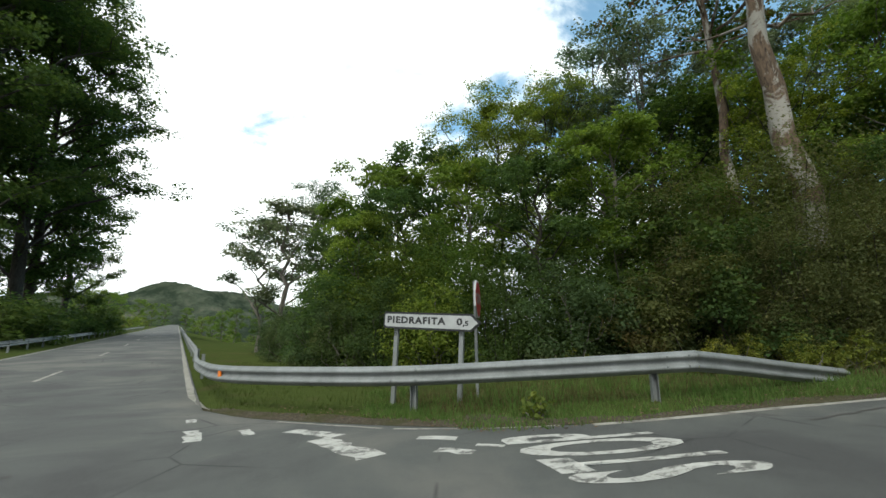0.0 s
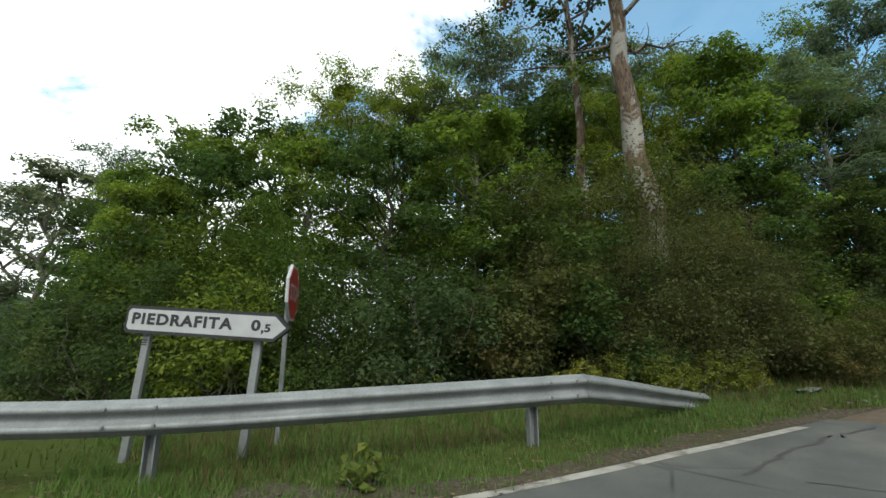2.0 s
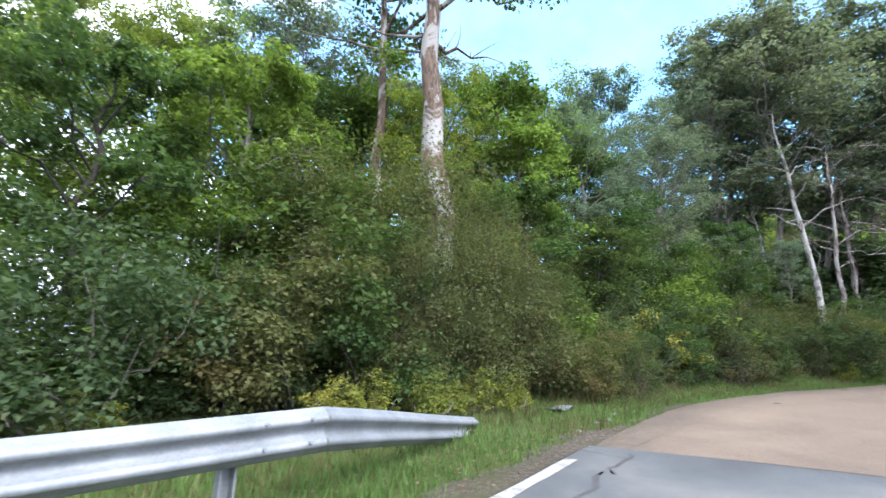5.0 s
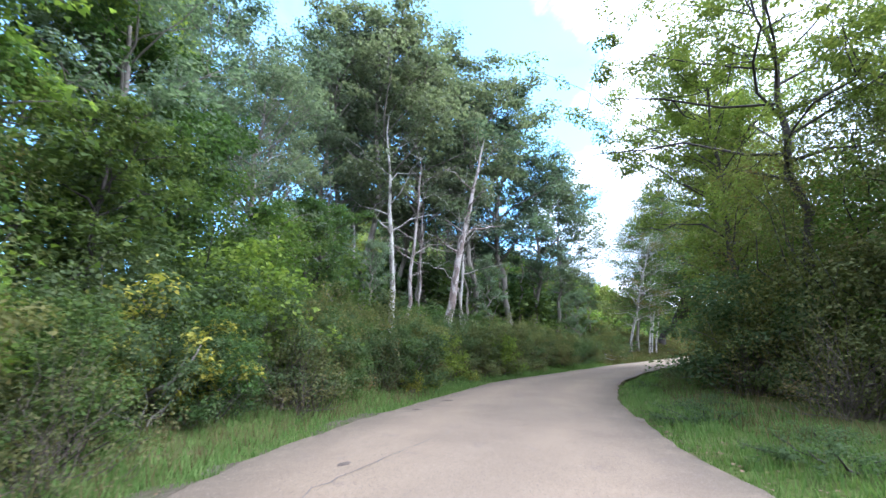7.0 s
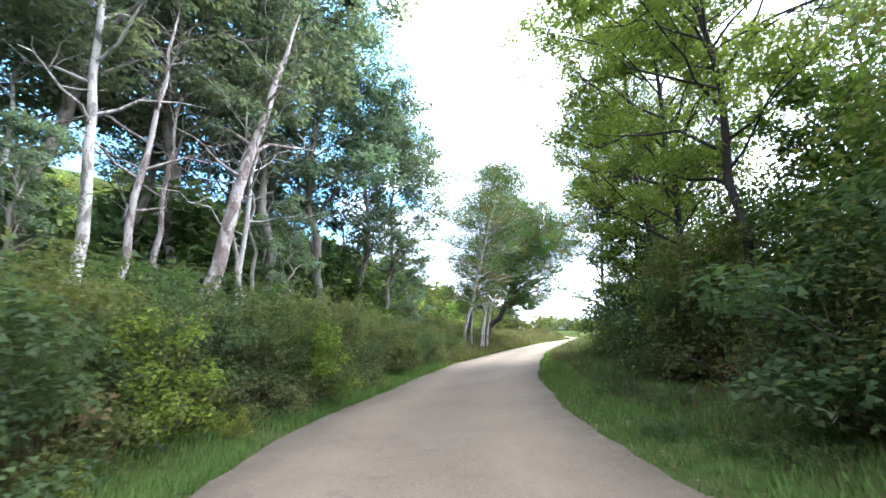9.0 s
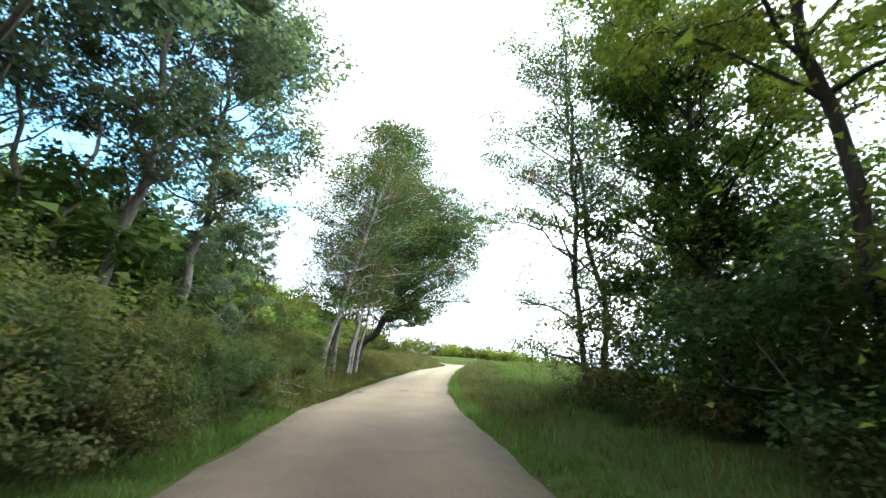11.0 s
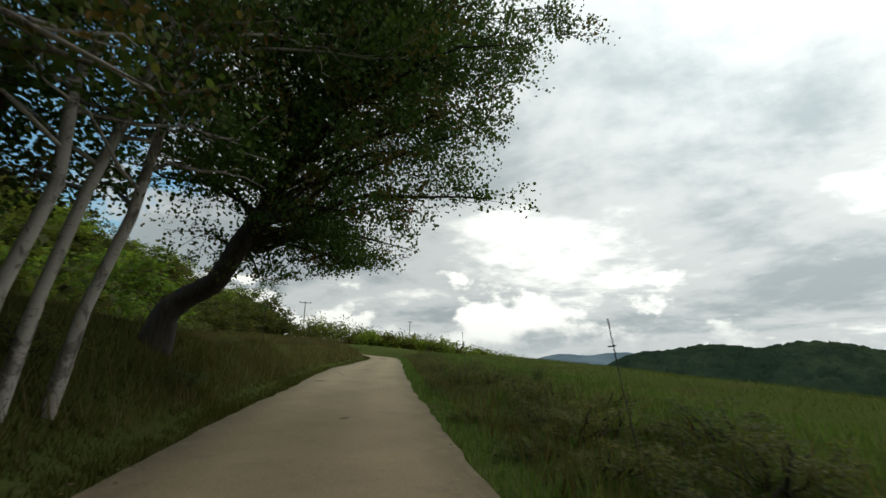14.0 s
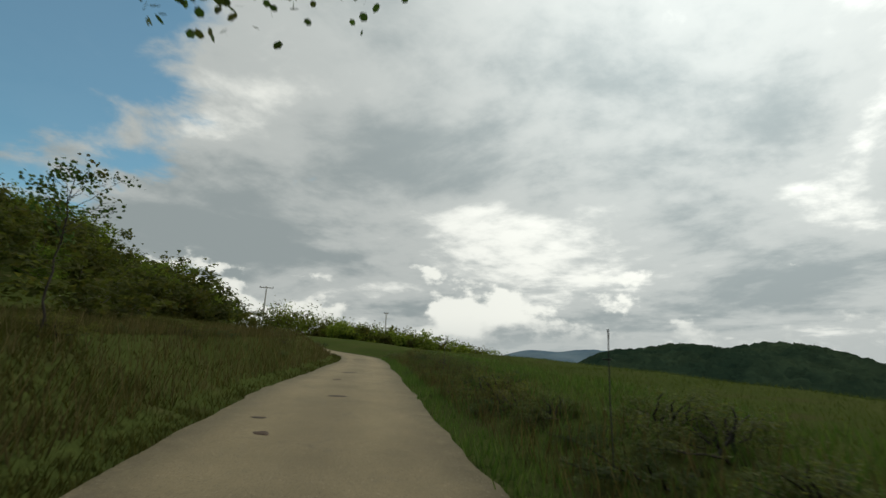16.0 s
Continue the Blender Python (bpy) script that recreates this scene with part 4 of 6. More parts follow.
for x, y, turn in ((-0.5, 7.55, 165), (3.15, 7.14, 178)):
    rail_post(corner_rail, x, y, ground_at(x, y) + 0.62, radians(turn))
for s in np.arange(16, 150, 4.0):
    x, y = main_point(s, 0.80)
    rail_post(corner_rail, x, y, float(main_z(np.array(s))) + 0.70, math.atan2(U[1], U[0]))
# bolts at the joints and the orange reflector on the bend
for x, y, z in ((-0.86, 7.455, 0.67), (-0.46, 7.385, 0.68), (3.3, 6.96, 0.84), (3.62, 6.95, 0.855)):
    for dz in (0.0, -0.15):
        bm = bmesh.new()
        bmesh.ops.create_cone(bm, cap_ends=True, segments=8, radius1=0.018, radius2=0.012, depth=0.02,
                              matrix=Matrix.Translation((x - 0.02, y - 0.09, z + dz + 0.02)) @ Matrix.Rotation(radians(90), 4, "X"))
        part("bolt", bm, M["galv"], corner_rail)
bm = box_bm((0.03, 0.10, 0.13), (0, 0, 0), 0.008)
bm.transform(Matrix.Translation((-4.28, 8.83, 0.60)) @ Matrix.Rotation(radians(52), 4, "Z"))
part("reflector", bm, M["orange"], corner_rail, "orange plastic reflector")

far_rail = thing("guardrail", (0, 0, 0), "long grey steel guardrail on the main road's far side", "guardrail")
v, f = beam(dense([(*main_point(s, MAIN_LEFT - 1.3), float(main_z(np.array(s * 1.0))) + 0.40) for s in (-30, -10, 10, 30, 60, 100, 160)], 1.5), -1.0)
child("beam", mesh_of("beam", v, f, M["galv"]), far_rail)
for s in np.arange(-28, 160, 4.0):
    x, y = main_point(s, MAIN_LEFT - 1.4)
    rail_post(far_rail, x, y, float(main_z(np.array(s * 1.0))) + 0.68, math.atan2(-U[1], -U[0]))


# ---- signs ----
A, B = Vector((-1.13, 8.49, 1.535)), Vector((0.58, 7.63, 1.415))
along_v = (B - A)
turn = math.atan2(along_v.y, along_v.x)
length = along_v.xy.length
sign = thing("direction_sign", Matrix.Translation(A) @ Matrix.Rotation(turn, 4, "Z") @ Matrix.Rotation(radians(3.6), 4, "Y"),
             "white arrow-shaped direction sign PIEDRAFITA 0,5 on two steel posts", "road sign")


def arrow_plate(w, h, tip, depth, y):
    """Flag-shaped plate with a pointed right end."""
    bm = bmesh.new()
    pts = [(0.03, -h / 2), (w - tip, -h / 2), (w, 0), (w - tip, h / 2), (0.03, h / 2), (0, h / 2 - 0.03), (0, -h / 2 + 0.03)]
    a = [bm.verts.new((px, y, pz)) for px, pz in pts]
    b = [bm.verts.new((px, y + depth, pz)) for px, pz in pts]
    bm.faces.new(a)
    bm.faces.new(b[::-1])
    for k in range(len(pts)):
        bm.faces.new((a[k], b[k], b[(k + 1) % 7], a[(k + 1) % 7]))
    return bm


part("rim", arrow_plate(length + 0.02, 0.30, 0.17, 0.06, 0.0), M["sign_black"], sign, "black edge of the plate")
bm = arrow_plate(length - 0.055, 0.23, 0.135, 0.004, -0.004)
bm.transform(Matrix.Translation((0.03, 0, 0)))
part("face", bm, M["sign_white"], sign)
for text, x, w, h in (("PIEDRAFITA", 0.685, 1.20, 0.126), ("0", 1.55, 0.11, 0.12), (",", 1.63, 0.03, 0.045), ("5", 1.685, 0.07, 0.085)):
    me = fit_mesh(lettering(text, 0.2, M["sign_black"], 0.0085, 1.16), w, h)
    ob = child("lettering", me, sign, "black capitals and figures")
    ob.matrix_basis = Matrix.Translation((x, -0.007, 0.012 if text not in ",5" else (-0.055 if text == "," else -0.01))) @ Matrix.Rotation(radians(90), 4, "X")
inv = sign.matrix_basis.inverted()
for q in (0.075, 0.765):
    px, py = A.x + along_v.x * q, A.y + along_v.y * q
    g = ground_at(px, py) - 0.3
    local = inv @ Vector((px, py, 0))
    bm = box_bm((0.085, 0.055, A.z + 0.12 - g), (local.x, 0.092, (A.z + 0.12 + g) / 2 - A.z), 0.006)
    part("post", bm, M["galv"], sign, "rectangular galvanised steel post")
for q in range(3):
    part("maker_plate", box_bm((0.06, 0.003, 0.012), (0.23, 0.0625, -0.22 - 0.025 * q)), M["sign_black"], sign)

stop = thing("stop_sign", Matrix.Translation((0.62, 8.30, 0)) @ Matrix.Rotation(radians(78.5), 4, "Z"),
             "red octagonal STOP sign on a thin steel post", "road sign")


def octagon(r, depth, y):
    bm = bmesh.new()
    pts = [(r * math.cos(radians(22.5 + 45 * k)), r * math.sin(radians(22.5 + 45 * k))) for k in range(8)]
    a = [bm.verts.new((px, y, pz + 1.87)) for px, pz in pts]
    b = [bm.verts.new((px, y + depth, pz + 1.87)) for px, pz in pts]
    bm.faces.new(a)
    bm.faces.new(b[::-1])
    for k in range(8):
        bm.faces.new((a[k], b[k], b[(k + 1) % 8], a[(k + 1) % 8]))
    return bm


part("plate", octagon(0.36, 0.035, 0.0), M["sign_white"], stop, "white rim and edge of the plate")
part("face", octagon(0.325, 0.004, -0.004), M["sign_red"], stop, "red face")
ob = child("lettering", fit_mesh(lettering("STOP", 0.3, M["sign_white"], 0.006), 0.48, 0.20), stop, "white letters")
ob.matrix_basis = Matrix.Translation((0, -0.007, 1.87)) @ Matrix.Rotation(radians(90), 4, "X")
part("post", box_bm((0.05, 0.05, 2.6), (0, 0.062, 0.9), 0.006), M["galv"], stop, "thin steel post")


# ---- poles ----
def utility_pole(x, y, h, arm, turn, lean=0.0):
    g = ground_at(x, y)
    ob = thing("utility_pole", Matrix.Translation((x, y, g)) @ Matrix.Rotation(turn, 4, "Z") @ Matrix.Rotation(lean, 4, "Y"), "pale concrete utility pole with a crossarm", "utility pole")
    v, f = tubes([([(0, 0, -0.5), (0, 0, h * 0.5), (0, 0, h)], [0.17, 0.14, 0.10])], 8)
    child("shaft", mesh_of("shaft", v, f, M["pole_concrete"], True), ob)
    part("crossarm", box_bm((arm, 0.12, 0.12), (0, 0, h - 0.25), 0.01), M["post_wood"], ob)
    for q in (-0.46, 0.0, 0.46):
        bm = bmesh.new()
        bmesh.ops.create_cone(bm, cap_ends=True, segments=8, radius1=0.07, radius2=0.045, depth=0.22, matrix=Matrix.Translation((arm * q, 0, h - 0.08)))
        part("insulator", bm, M["glass_dark"], ob)
    return ob


utility_pole(110.7, -75.4, 8.6, 2.3, radians(50))
utility_pole(106.0, -105.0, 8.0, 1.0, radians(50))
utility_pole(150.0, -160.0, 8.0, 1.6, radians(30))


def snow_rod(x, y, top, lean):
    g = ground_at(x, y)
    ob = thing("marker_rod", Matrix.Translation((x, y, g)) @ Matrix.Rotation(lean, 4, "Y"), "thin dark marker rod standing in the verge", "marker rod", "rods along the lane")
    h = top - g
    v, f = tubes([([(0, 0, -0.3), (0.01, 0, h * 0.5), (0, 0, h)], [0.007, 0.0065, 0.006])], 6)
    child("rod", mesh_of("rod", v, f, M["rod_dark"], True), ob)
    v, f = tubes([([(0, 0, h - 0.10), (0, 0, h + 0.005)], [0.008, 0.008])], 6)
    child("cap", mesh_of("cap", v, f, M["rod_dark"], True), ob)
    part("bracket", box_bm((0.085, 0.010, 0.014), (0.02, 0, h - 0.28), 0.003), M["rod_dark"], ob)


for x, y, top, lean in ((37.82, -17.93, 4.17, 0.14), (45.4, -26.1, 4.72, -0.02), (42.24, -22.42, 4.54, 0.12), (33.2, -14.6, 3.2, -0.06), (55.0, -41.0, 5.4, 0.12), (52.2, -35.2, 5.4, -0.05)):
    snow_rod(x, y, top, lean)

# small white house far off
hx, hy = 150.0, -171.0
hz = ground_at(hx, hy)
house = thing("house", Matrix.Translation((hx, hy, hz)) @ Matrix.Rotation(radians(25), 4, "Z"), "small white farmhouse with a tiled roof far across the fields", "house")
part("wall", box_bm((7, 5, 3.4), (0, 0, 1.2)), M["house_white"], house)
bm = bmesh.new()
r1 = [bm.verts.new(c) for c in ((-3.8, -2.9, 2.8), (3.8, -2.9, 2.8), (3.8, 0, 4.4), (-3.8, 0, 4.4), (-3.8, 2.9, 2.8), (3.8, 2.9, 2.8))]
bm.faces.new((r1[0], r1[1], r1[2], r1[3]))
bm.faces.new((r1[3], r1[2], r1[5], r1[4]))
bm.faces.new((r1[0], r1[3], r1[4]))
bm.faces.new((r1[1], r1[5], r1[2]))
part("roof", bm, M["roof_tile"], house)
for q in (-2.0, 1.8):
    part("window", box_bm((0.9, 0.06, 1.1), (q, -2.52, 1.6)), M["glass_dark"], house)

# ---- woods ----
TREES = {
    "oak": lambda: make_tree("broadleaf_tree", 3, 9.0, 0.16, 0.22, 3.0, 14000, 0.155, M["leaf_green"], M["bark_grey"], limbs=20, sigma=0.50, low_leaves=0.1, far=True),
    "oak_b": lambda: make_tree("broadleaf_tree", 4, 9.0, 0.15, 0.20, 2.7, 13000, 0.155, M["leaf_dark"], M["bark_dark"], limbs=20, sigma=0.50, low_leaves=0.1, far=True),
    "ash": lambda: make_tree("ash_tree", 5, 11.0, 0.085, 0.34, 3.3, 31000, 0.090, M["leaf_ash"], M["bark_dark"], limbs=28, sigma=0.45, wob=0.06, far=True, rise=0.6),
    "ash_b": lambda: make_tree("ash_tree", 6, 11.0, 0.10, 0.30, 3.0, 27000, 0.092, M["leaf_ash"], M["bark_dark"], far=True, limbs=26, sigma=0.45, wob=0.07, rise=0.7, low_leaves=0.12),
    "poplar": lambda: make_tree("poplar_tree", 7, 15.0, 0.14, 0.24, 2.9, 13000, 0.140, M["leaf_poplar"], M["bark_grey"], limbs=28, sigma=0.55, rise=0.9, far=True, firm=1.1),
    "poplar_b": lambda: make_tree("poplar_tree", 8, 15.0, 0.13, 0.30, 3.4, 22000, 0.150, M["leaf_poplar"], M["bark_grey"], limbs=30, sigma=0.62, rise=0.75, lean=(0.03, -0.02), far=True, firm=0.9),
    "sapling": lambda: make_tree("sapling", 9, 6.0, 0.06, 0.25, 1.3, 5200, 0.110, M["leaf_poplar"], M["bark_grey"], limbs=14, sigma=0.30, rise=0.9),
    "oak_far": lambda: make_tree("broadleaf_tree", 13, 9.0, 0.16, 0.15, 3.0, 4500, 0.24, M["leaf_green"], M["bark_grey"], limbs=16, sigma=0.6, low_leaves=0.1, far=True),
    "giant": lambda: make_tree("tall_poplar", 10, 30.0, 0.45, 0.10, 7.0, 44000, 0.27, M["leaf_dark"], M["bark_dark"], limbs=38, sigma=1.1, rise=0.6, sub=5, far=True, firm=1.3),
}
TREE_WORDS = {
    "oak": ("dense green broadleaf tree at the wood's edge", "tree"), "oak_b": ("dark green broadleaf tree in the wood", "tree"),
    "ash": ("light green ash tree with an open crown", "tree"), "ash_b": ("yellow-green ash tree leafy from low down", "tree"),
    "poplar": ("slender grey-green poplar in the wood", "tree"), "poplar_b": ("tall grey-green poplar with a bare lower trunk", "tree"),
    "sapling": ("thin young poplar among the shrubs", "tree"), "oak_far": ("green broadleaf tree far along the main road", "tree"), "giant": ("very tall dark poplar beside the main road", "tree"),
}
# height of each prototype, taken from its crown
HEIGHT, ready = {}, {}
rng = np.random.default_rng(21)


def tree(kind, x, y, top, wide=1.0):
    g = ground_at(x, y)
    if kind not in HEIGHT:
        proto = TREES[kind]()
        crown = next(o for o in proto.children if o.name.startswith("crown"))
        HEIGHT[kind] = float(np.percentile([v.co.z for v in crown.data.vertices], 99.6))
        ready[kind] = proto
    s = max(0.3, (top - g) / HEIGHT[kind])
    label, cat = TREE_WORDS[kind]
    return kinds.put(kind, lambda: ready[kind], placed(x, y, g, rng.uniform(0, 6.28), s * wide, s), label, cat, "trees of the wood")


# behind the rail and along the lane's left side
for row in (
    ("sapling", -12.9, 31.5, 10.0, 1.3), ("sapling", -9.5, 26.5, 9.5, 1.5), ("poplar", -7.3, 27.1, 10.9, 1.0), ("oak", -2.6, 20.6, 9.5, 0.85), ("oak_b", -0.2, 21.8, 10.8),
    ("oak", 1.0, 18.2, 8.6), ("ash", 2.6, 19.7, 11.8), ("ash", 5.0, 20.3, 13.0), ("poplar", 8.4, 22.5, 17.4), ("poplar", 10.0, 20.4, 16.8), ("poplar_b", 14.0, 20.6, 16.4),
    ("oak", 5.4, 13.6, 8.0), ("oak_b", 8.1, 16.5, 10.0), ("ash_b", 10.8, 13.2, 9.4), ("oak", 13.9, 12.9, 11.8, 0.8), ("poplar", 15.4, 15.4, 13.8), ("ash", 17.9, 13.4, 12.6),
    ("poplar", 16.6, 11.2, 11.0, 1.2), ("poplar", 20.4, 14.4, 14.4), ("oak_b", 12.4, 10.9, 6.5), ("oak_b", 18.8, 10.4, 8.0), ("poplar", 20.8, 9.6, 11.0, 1.2), ("poplar_b", 23.4, 12.4, 16.4),
    ("oak_b", 22.8, 8.0, 7.2), ("poplar", 26.0, 11.2, 15.4), ("oak_b", 2.8, 12.8, 6.5), ("oak", -3.0, 15.6, 5.6, 0.8), ("oak_b", -4.6, 18.4, 5.6, 0.8), ("oak", -5.1, 23.7, 8.7),
    ("oak_b", 10.5, 18.5, 11.4), ("poplar", 17.0, 19.0, 16.5), ("poplar_b", 6.0, 20.5, 13.0), ("oak_b", 15.0, 9.9, 5.6), ("oak", 13.2, 11.6, 8.6), ("oak_b", -1.4, 15.8, 6.6), ("oak_b", 17.4, 11.8, 9.5), ("oak", 10.6, 14.8, 10.0), ("poplar", 20.0, 11.6, 10.5, 1.2),
    # the stand of poplars
    ("poplar_b", 31.0, 7.0, 21.6, 1.1), ("poplar_b", 32.2, 4.2, 22.0, 1.1), ("poplar_b", 33.4, 1.4, 21.0, 1.15), ("poplar_b", 34.8, -1.0, 19.4, 1.25), ("poplar_b", 30.2, 9.8, 20.2),
    ("poplar", 36.4, 2.4, 16.5), ("poplar_b", 35.2, 5.2, 21.4), ("poplar_b", 33.2, 9.0, 21.2), ("poplar", 29.4, 13.0, 15.0), ("poplar", 38.6, -0.8, 14.5), ("poplar_b", 36.8, -3.6, 16.0, 1.2),
    ("poplar", 40.0, 6.0, 17.5), ("poplar_b", 37.0, 10.0, 21.2), ("poplar", 43.0, 1.0, 15.0), ("poplar_b", 38.6, -5.6, 15.0, 1.2), ("poplar", 44.5, -8.2, 12.2),
    ("sapling", 27.0, 8.2, 8.0), ("sapling", 27.6, 6.6, 7.2), ("sapling", 31.5, 0.6, 7.5), ("sapling", 35.8, -5.8, 6.6), ("sapling", 41.0, -6.5, 7.8), ("sapling", 43.0, -9.6, 9.0),
):
    tree(*row)
# across the main road
for s, m_, top in ((58.5, -14.0, 44.0), (66.0, -14.5, 42.0), (48.0, -16.5, 44.0), (52.0, -20.0, 40.0), (76.0, -13.0, 30.0)):
    x, y = main_point(s, m_)
    tree("giant", x, y, top)
for s, m_, k, top in ((95, -14, "oak_b", 9), (110, -12, "oak", 8), (125, -15, "ash_b", 9), (140, -13, "oak_b", 9), (150, 9, "oak", 8), (170, 7, "ash_b", 9), (120, 9, "oak_b", 8),
                      (190, -12, "ash_b", 10), (210, 6, "oak", 9), (230, -10, "oak_b", 10), (100, 10, "ash_b", 7), (80, 12, "oak", 7), (250, 3, "ash_b", 11), (262, -6, "oak", 11)):
    x, y = main_point(s, m_)
    tree("oak_far", x, y, top + ground_at(x, y))
# right of the lane
for row in (
    ("ash", 20.4, -4.9, 12.5, 1.0), ("ash_b", 22.6, -6.6, 12.0), ("ash", 24.4, -7.9, 13.4, 1.0), ("oak_b", 19.6, -7.6, 7.5), ("ash_b", 26.2, -9.8, 10.4), ("ash", 14.4, -4.8, 9.5), ("oak_b", 26.4, -10.2, 9.0), ("poplar", 27.2, -11.8, 12.5), ("poplar", 20.0, -11.5, 12.0), ("oak_b", 17.0, -9.0, 8.0),
):
    tree(*row)

# wide open crown that reaches out over the lane
ob = make_tree("ash_tree", 87, 11.4, 0.11, 0.42, 5.2, 26000, 0.105, M["leaf_ash"], M["bark_dark"], limbs=22, sigma=0.42, wob=0.10, rise=0.35, sub=5, shape=0.4)
ob.matrix_basis = Matrix.Translation((16.7, -3.8, ground_at(16.7, -3.8)))
tagged(ob, "ash with long open limbs reaching out over the lane", "tree", "trees of the wood")

# the two old birches behind the rail's end
for x, y, h, r, lean, seed in ((10.2, 11.7, 17.0, 0.41, (-0.085, 0.0), 31), (9.1, 13.5, 17.5, 0.18, (0.0, 0.02), 32)):
    ob = make_tree("birch_tree", seed, h, r, 0.56, 4.0, 9000, 0.12, M["leaf_aspen"], M["bark_birch"], lean=lean, limbs=16, sigma=0.50, wob=0.10, dead=2, round_=True, rise=0.25)
    ob.matrix_basis = Matrix.Translation((x, y, ground_at(x, y)))
    tagged(ob, "old birch with flaking white and brown bark, bare low down", "tree", "old birches")

# snag and dead-limbed trees in front of the stand
for x, y, h, r, lean, seed, bark, label, leafy in (
    (28.75, 5.6, 11.6, 0.13, (-0.03, 0.05), 41, "bark_pale", "dead white birch snag with a few bare limbs", 0),
    (28.35, 3.4, 11.8, 0.19, (0.13, -0.20), 42, "bark_pink", "half-dead tree with a pinkish trunk and long bare limbs", 200),
    (28.9, 5.0, 9.6, 0.09, (0.03, -0.06), 43, "bark_pink", "dead forked trunk with peeling bark", 0),
    (30.4, 4.4, 10.0, 0.07, (0.05, -0.02), 44, "bark_pink", "bare pinkish trunk in the stand", 150),
    (30.6, 2.3, 8.5, 0.08, (0.02, -0.04), 45, "bark_pale", "thin pale dead trunk with crooked limbs", 0),
):
    ob = make_tree("dead_tree", seed, h, r, 0.30, 2.6, max(leafy, 20), 0.16, M["leaf_poplar"], M[bark], lean=lean, limbs=10, dead=10 if not leafy else 8, sub=3, wob=0.05, rise=0.35, sigma=0.4)
    ob.matrix_basis = Matrix.Translation((x, y, ground_at(x, y)))
    tagged(ob, label, "dead tree", "dead trees of the stand")
# slim bare trunks under the stand's crowns
trunk_rng = np.random.default_rng(51)
for q in range(38):
    x, y = trunk_rng.uniform(29, 40), trunk_rng.uniform(-5, 12)
    k, e, sd = lane_frame(x, y)
    if sd[0] < 0 or e[0] < 4:
        continue
    kinds.put(f"slim{q % 3}", lambda q=q: make_tree("slim_trunk", 60 + q, 9.0, 0.06, 0.55, 1.2, 260, 0.17, M["leaf_poplar"], M["bark_pale" if q % 3 == 0 else "bark_grey"], limbs=7, dead=3, wob=0.14, rise=0.8),
              placed(x, y, ground_at(x, y), trunk_rng.uniform(0, 6.28), 1.0, trunk_rng.uniform(0.7, 1.1)), "slim bare trunk inside the stand of poplars", "tree", "slim trunks")

for x, y, tall in ((23.4, 11.8, 0.75), (23.8, 11.5, 0.8), (24.1, 11.3, 0.75), (24.6, 10.9, 0.85), (27.4, 10.6, 0.9)):
    kinds.put("slim0", lambda: None, placed(x, y, ground_at(x, y), trunk_rng.uniform(0, 6.28), 0.8, tall), "slim white birch stem between the shrubs", "tree", "slim trunks")

# the clump of aspens beside the lane
for x, y, h, r, lean, seed, bark, n_leaf in (
    (41.4, -11.9, 9.8, 0.085, (-0.20, -0.15), 71, "bark_pale", 9000), (42.7, -14.1, 13.0, 0.052, (-0.09, -0.06), 72, "bark_pale", 12000),
    (43.05, -14.5, 13.8, 0.050, (-0.10, -0.09), 73, "bark_pale", 12000), (43.35, -15.0, 13.2, 0.056, (-0.12, -0.09), 74, "bark_pale", 12000),
    (43.6, -13.6, 13.0, 0.09, (-0.16, -0.12), 75, "bark_dark", 10000), (41.9, -12.8, 11.5, 0.09, (-0.10, -0.06), 76, "bark_grey", 3000),
):
    ob = make_tree("aspen_tree", seed, h, r, 0.17, 3.1, int(n_leaf * 1.4), 0.066, M["leaf_aspen"], M[bark], lean=(lean[0] - 0.025, lean[1] - 0.02), limbs=30, sigma=0.56, rise=0.12, wob=0.06, round_=True, shape=1.0)
    ob.matrix_basis = Matrix.Translation((x, y, ground_at(x, y)))
    tagged(ob, "aspen with a pale trunk in the roadside clump", "tree", "aspens of the clump")


def clears_lane(p):
    """Which places stand high enough over the lane for traffic to pass."""
    k, e, sd = lane_frame(p[:, 0], p[:, 1])
    return p[:, 2] > MID[k, 2] + 2.85 - 1.3 * sstep(0.0, 1.8, e)


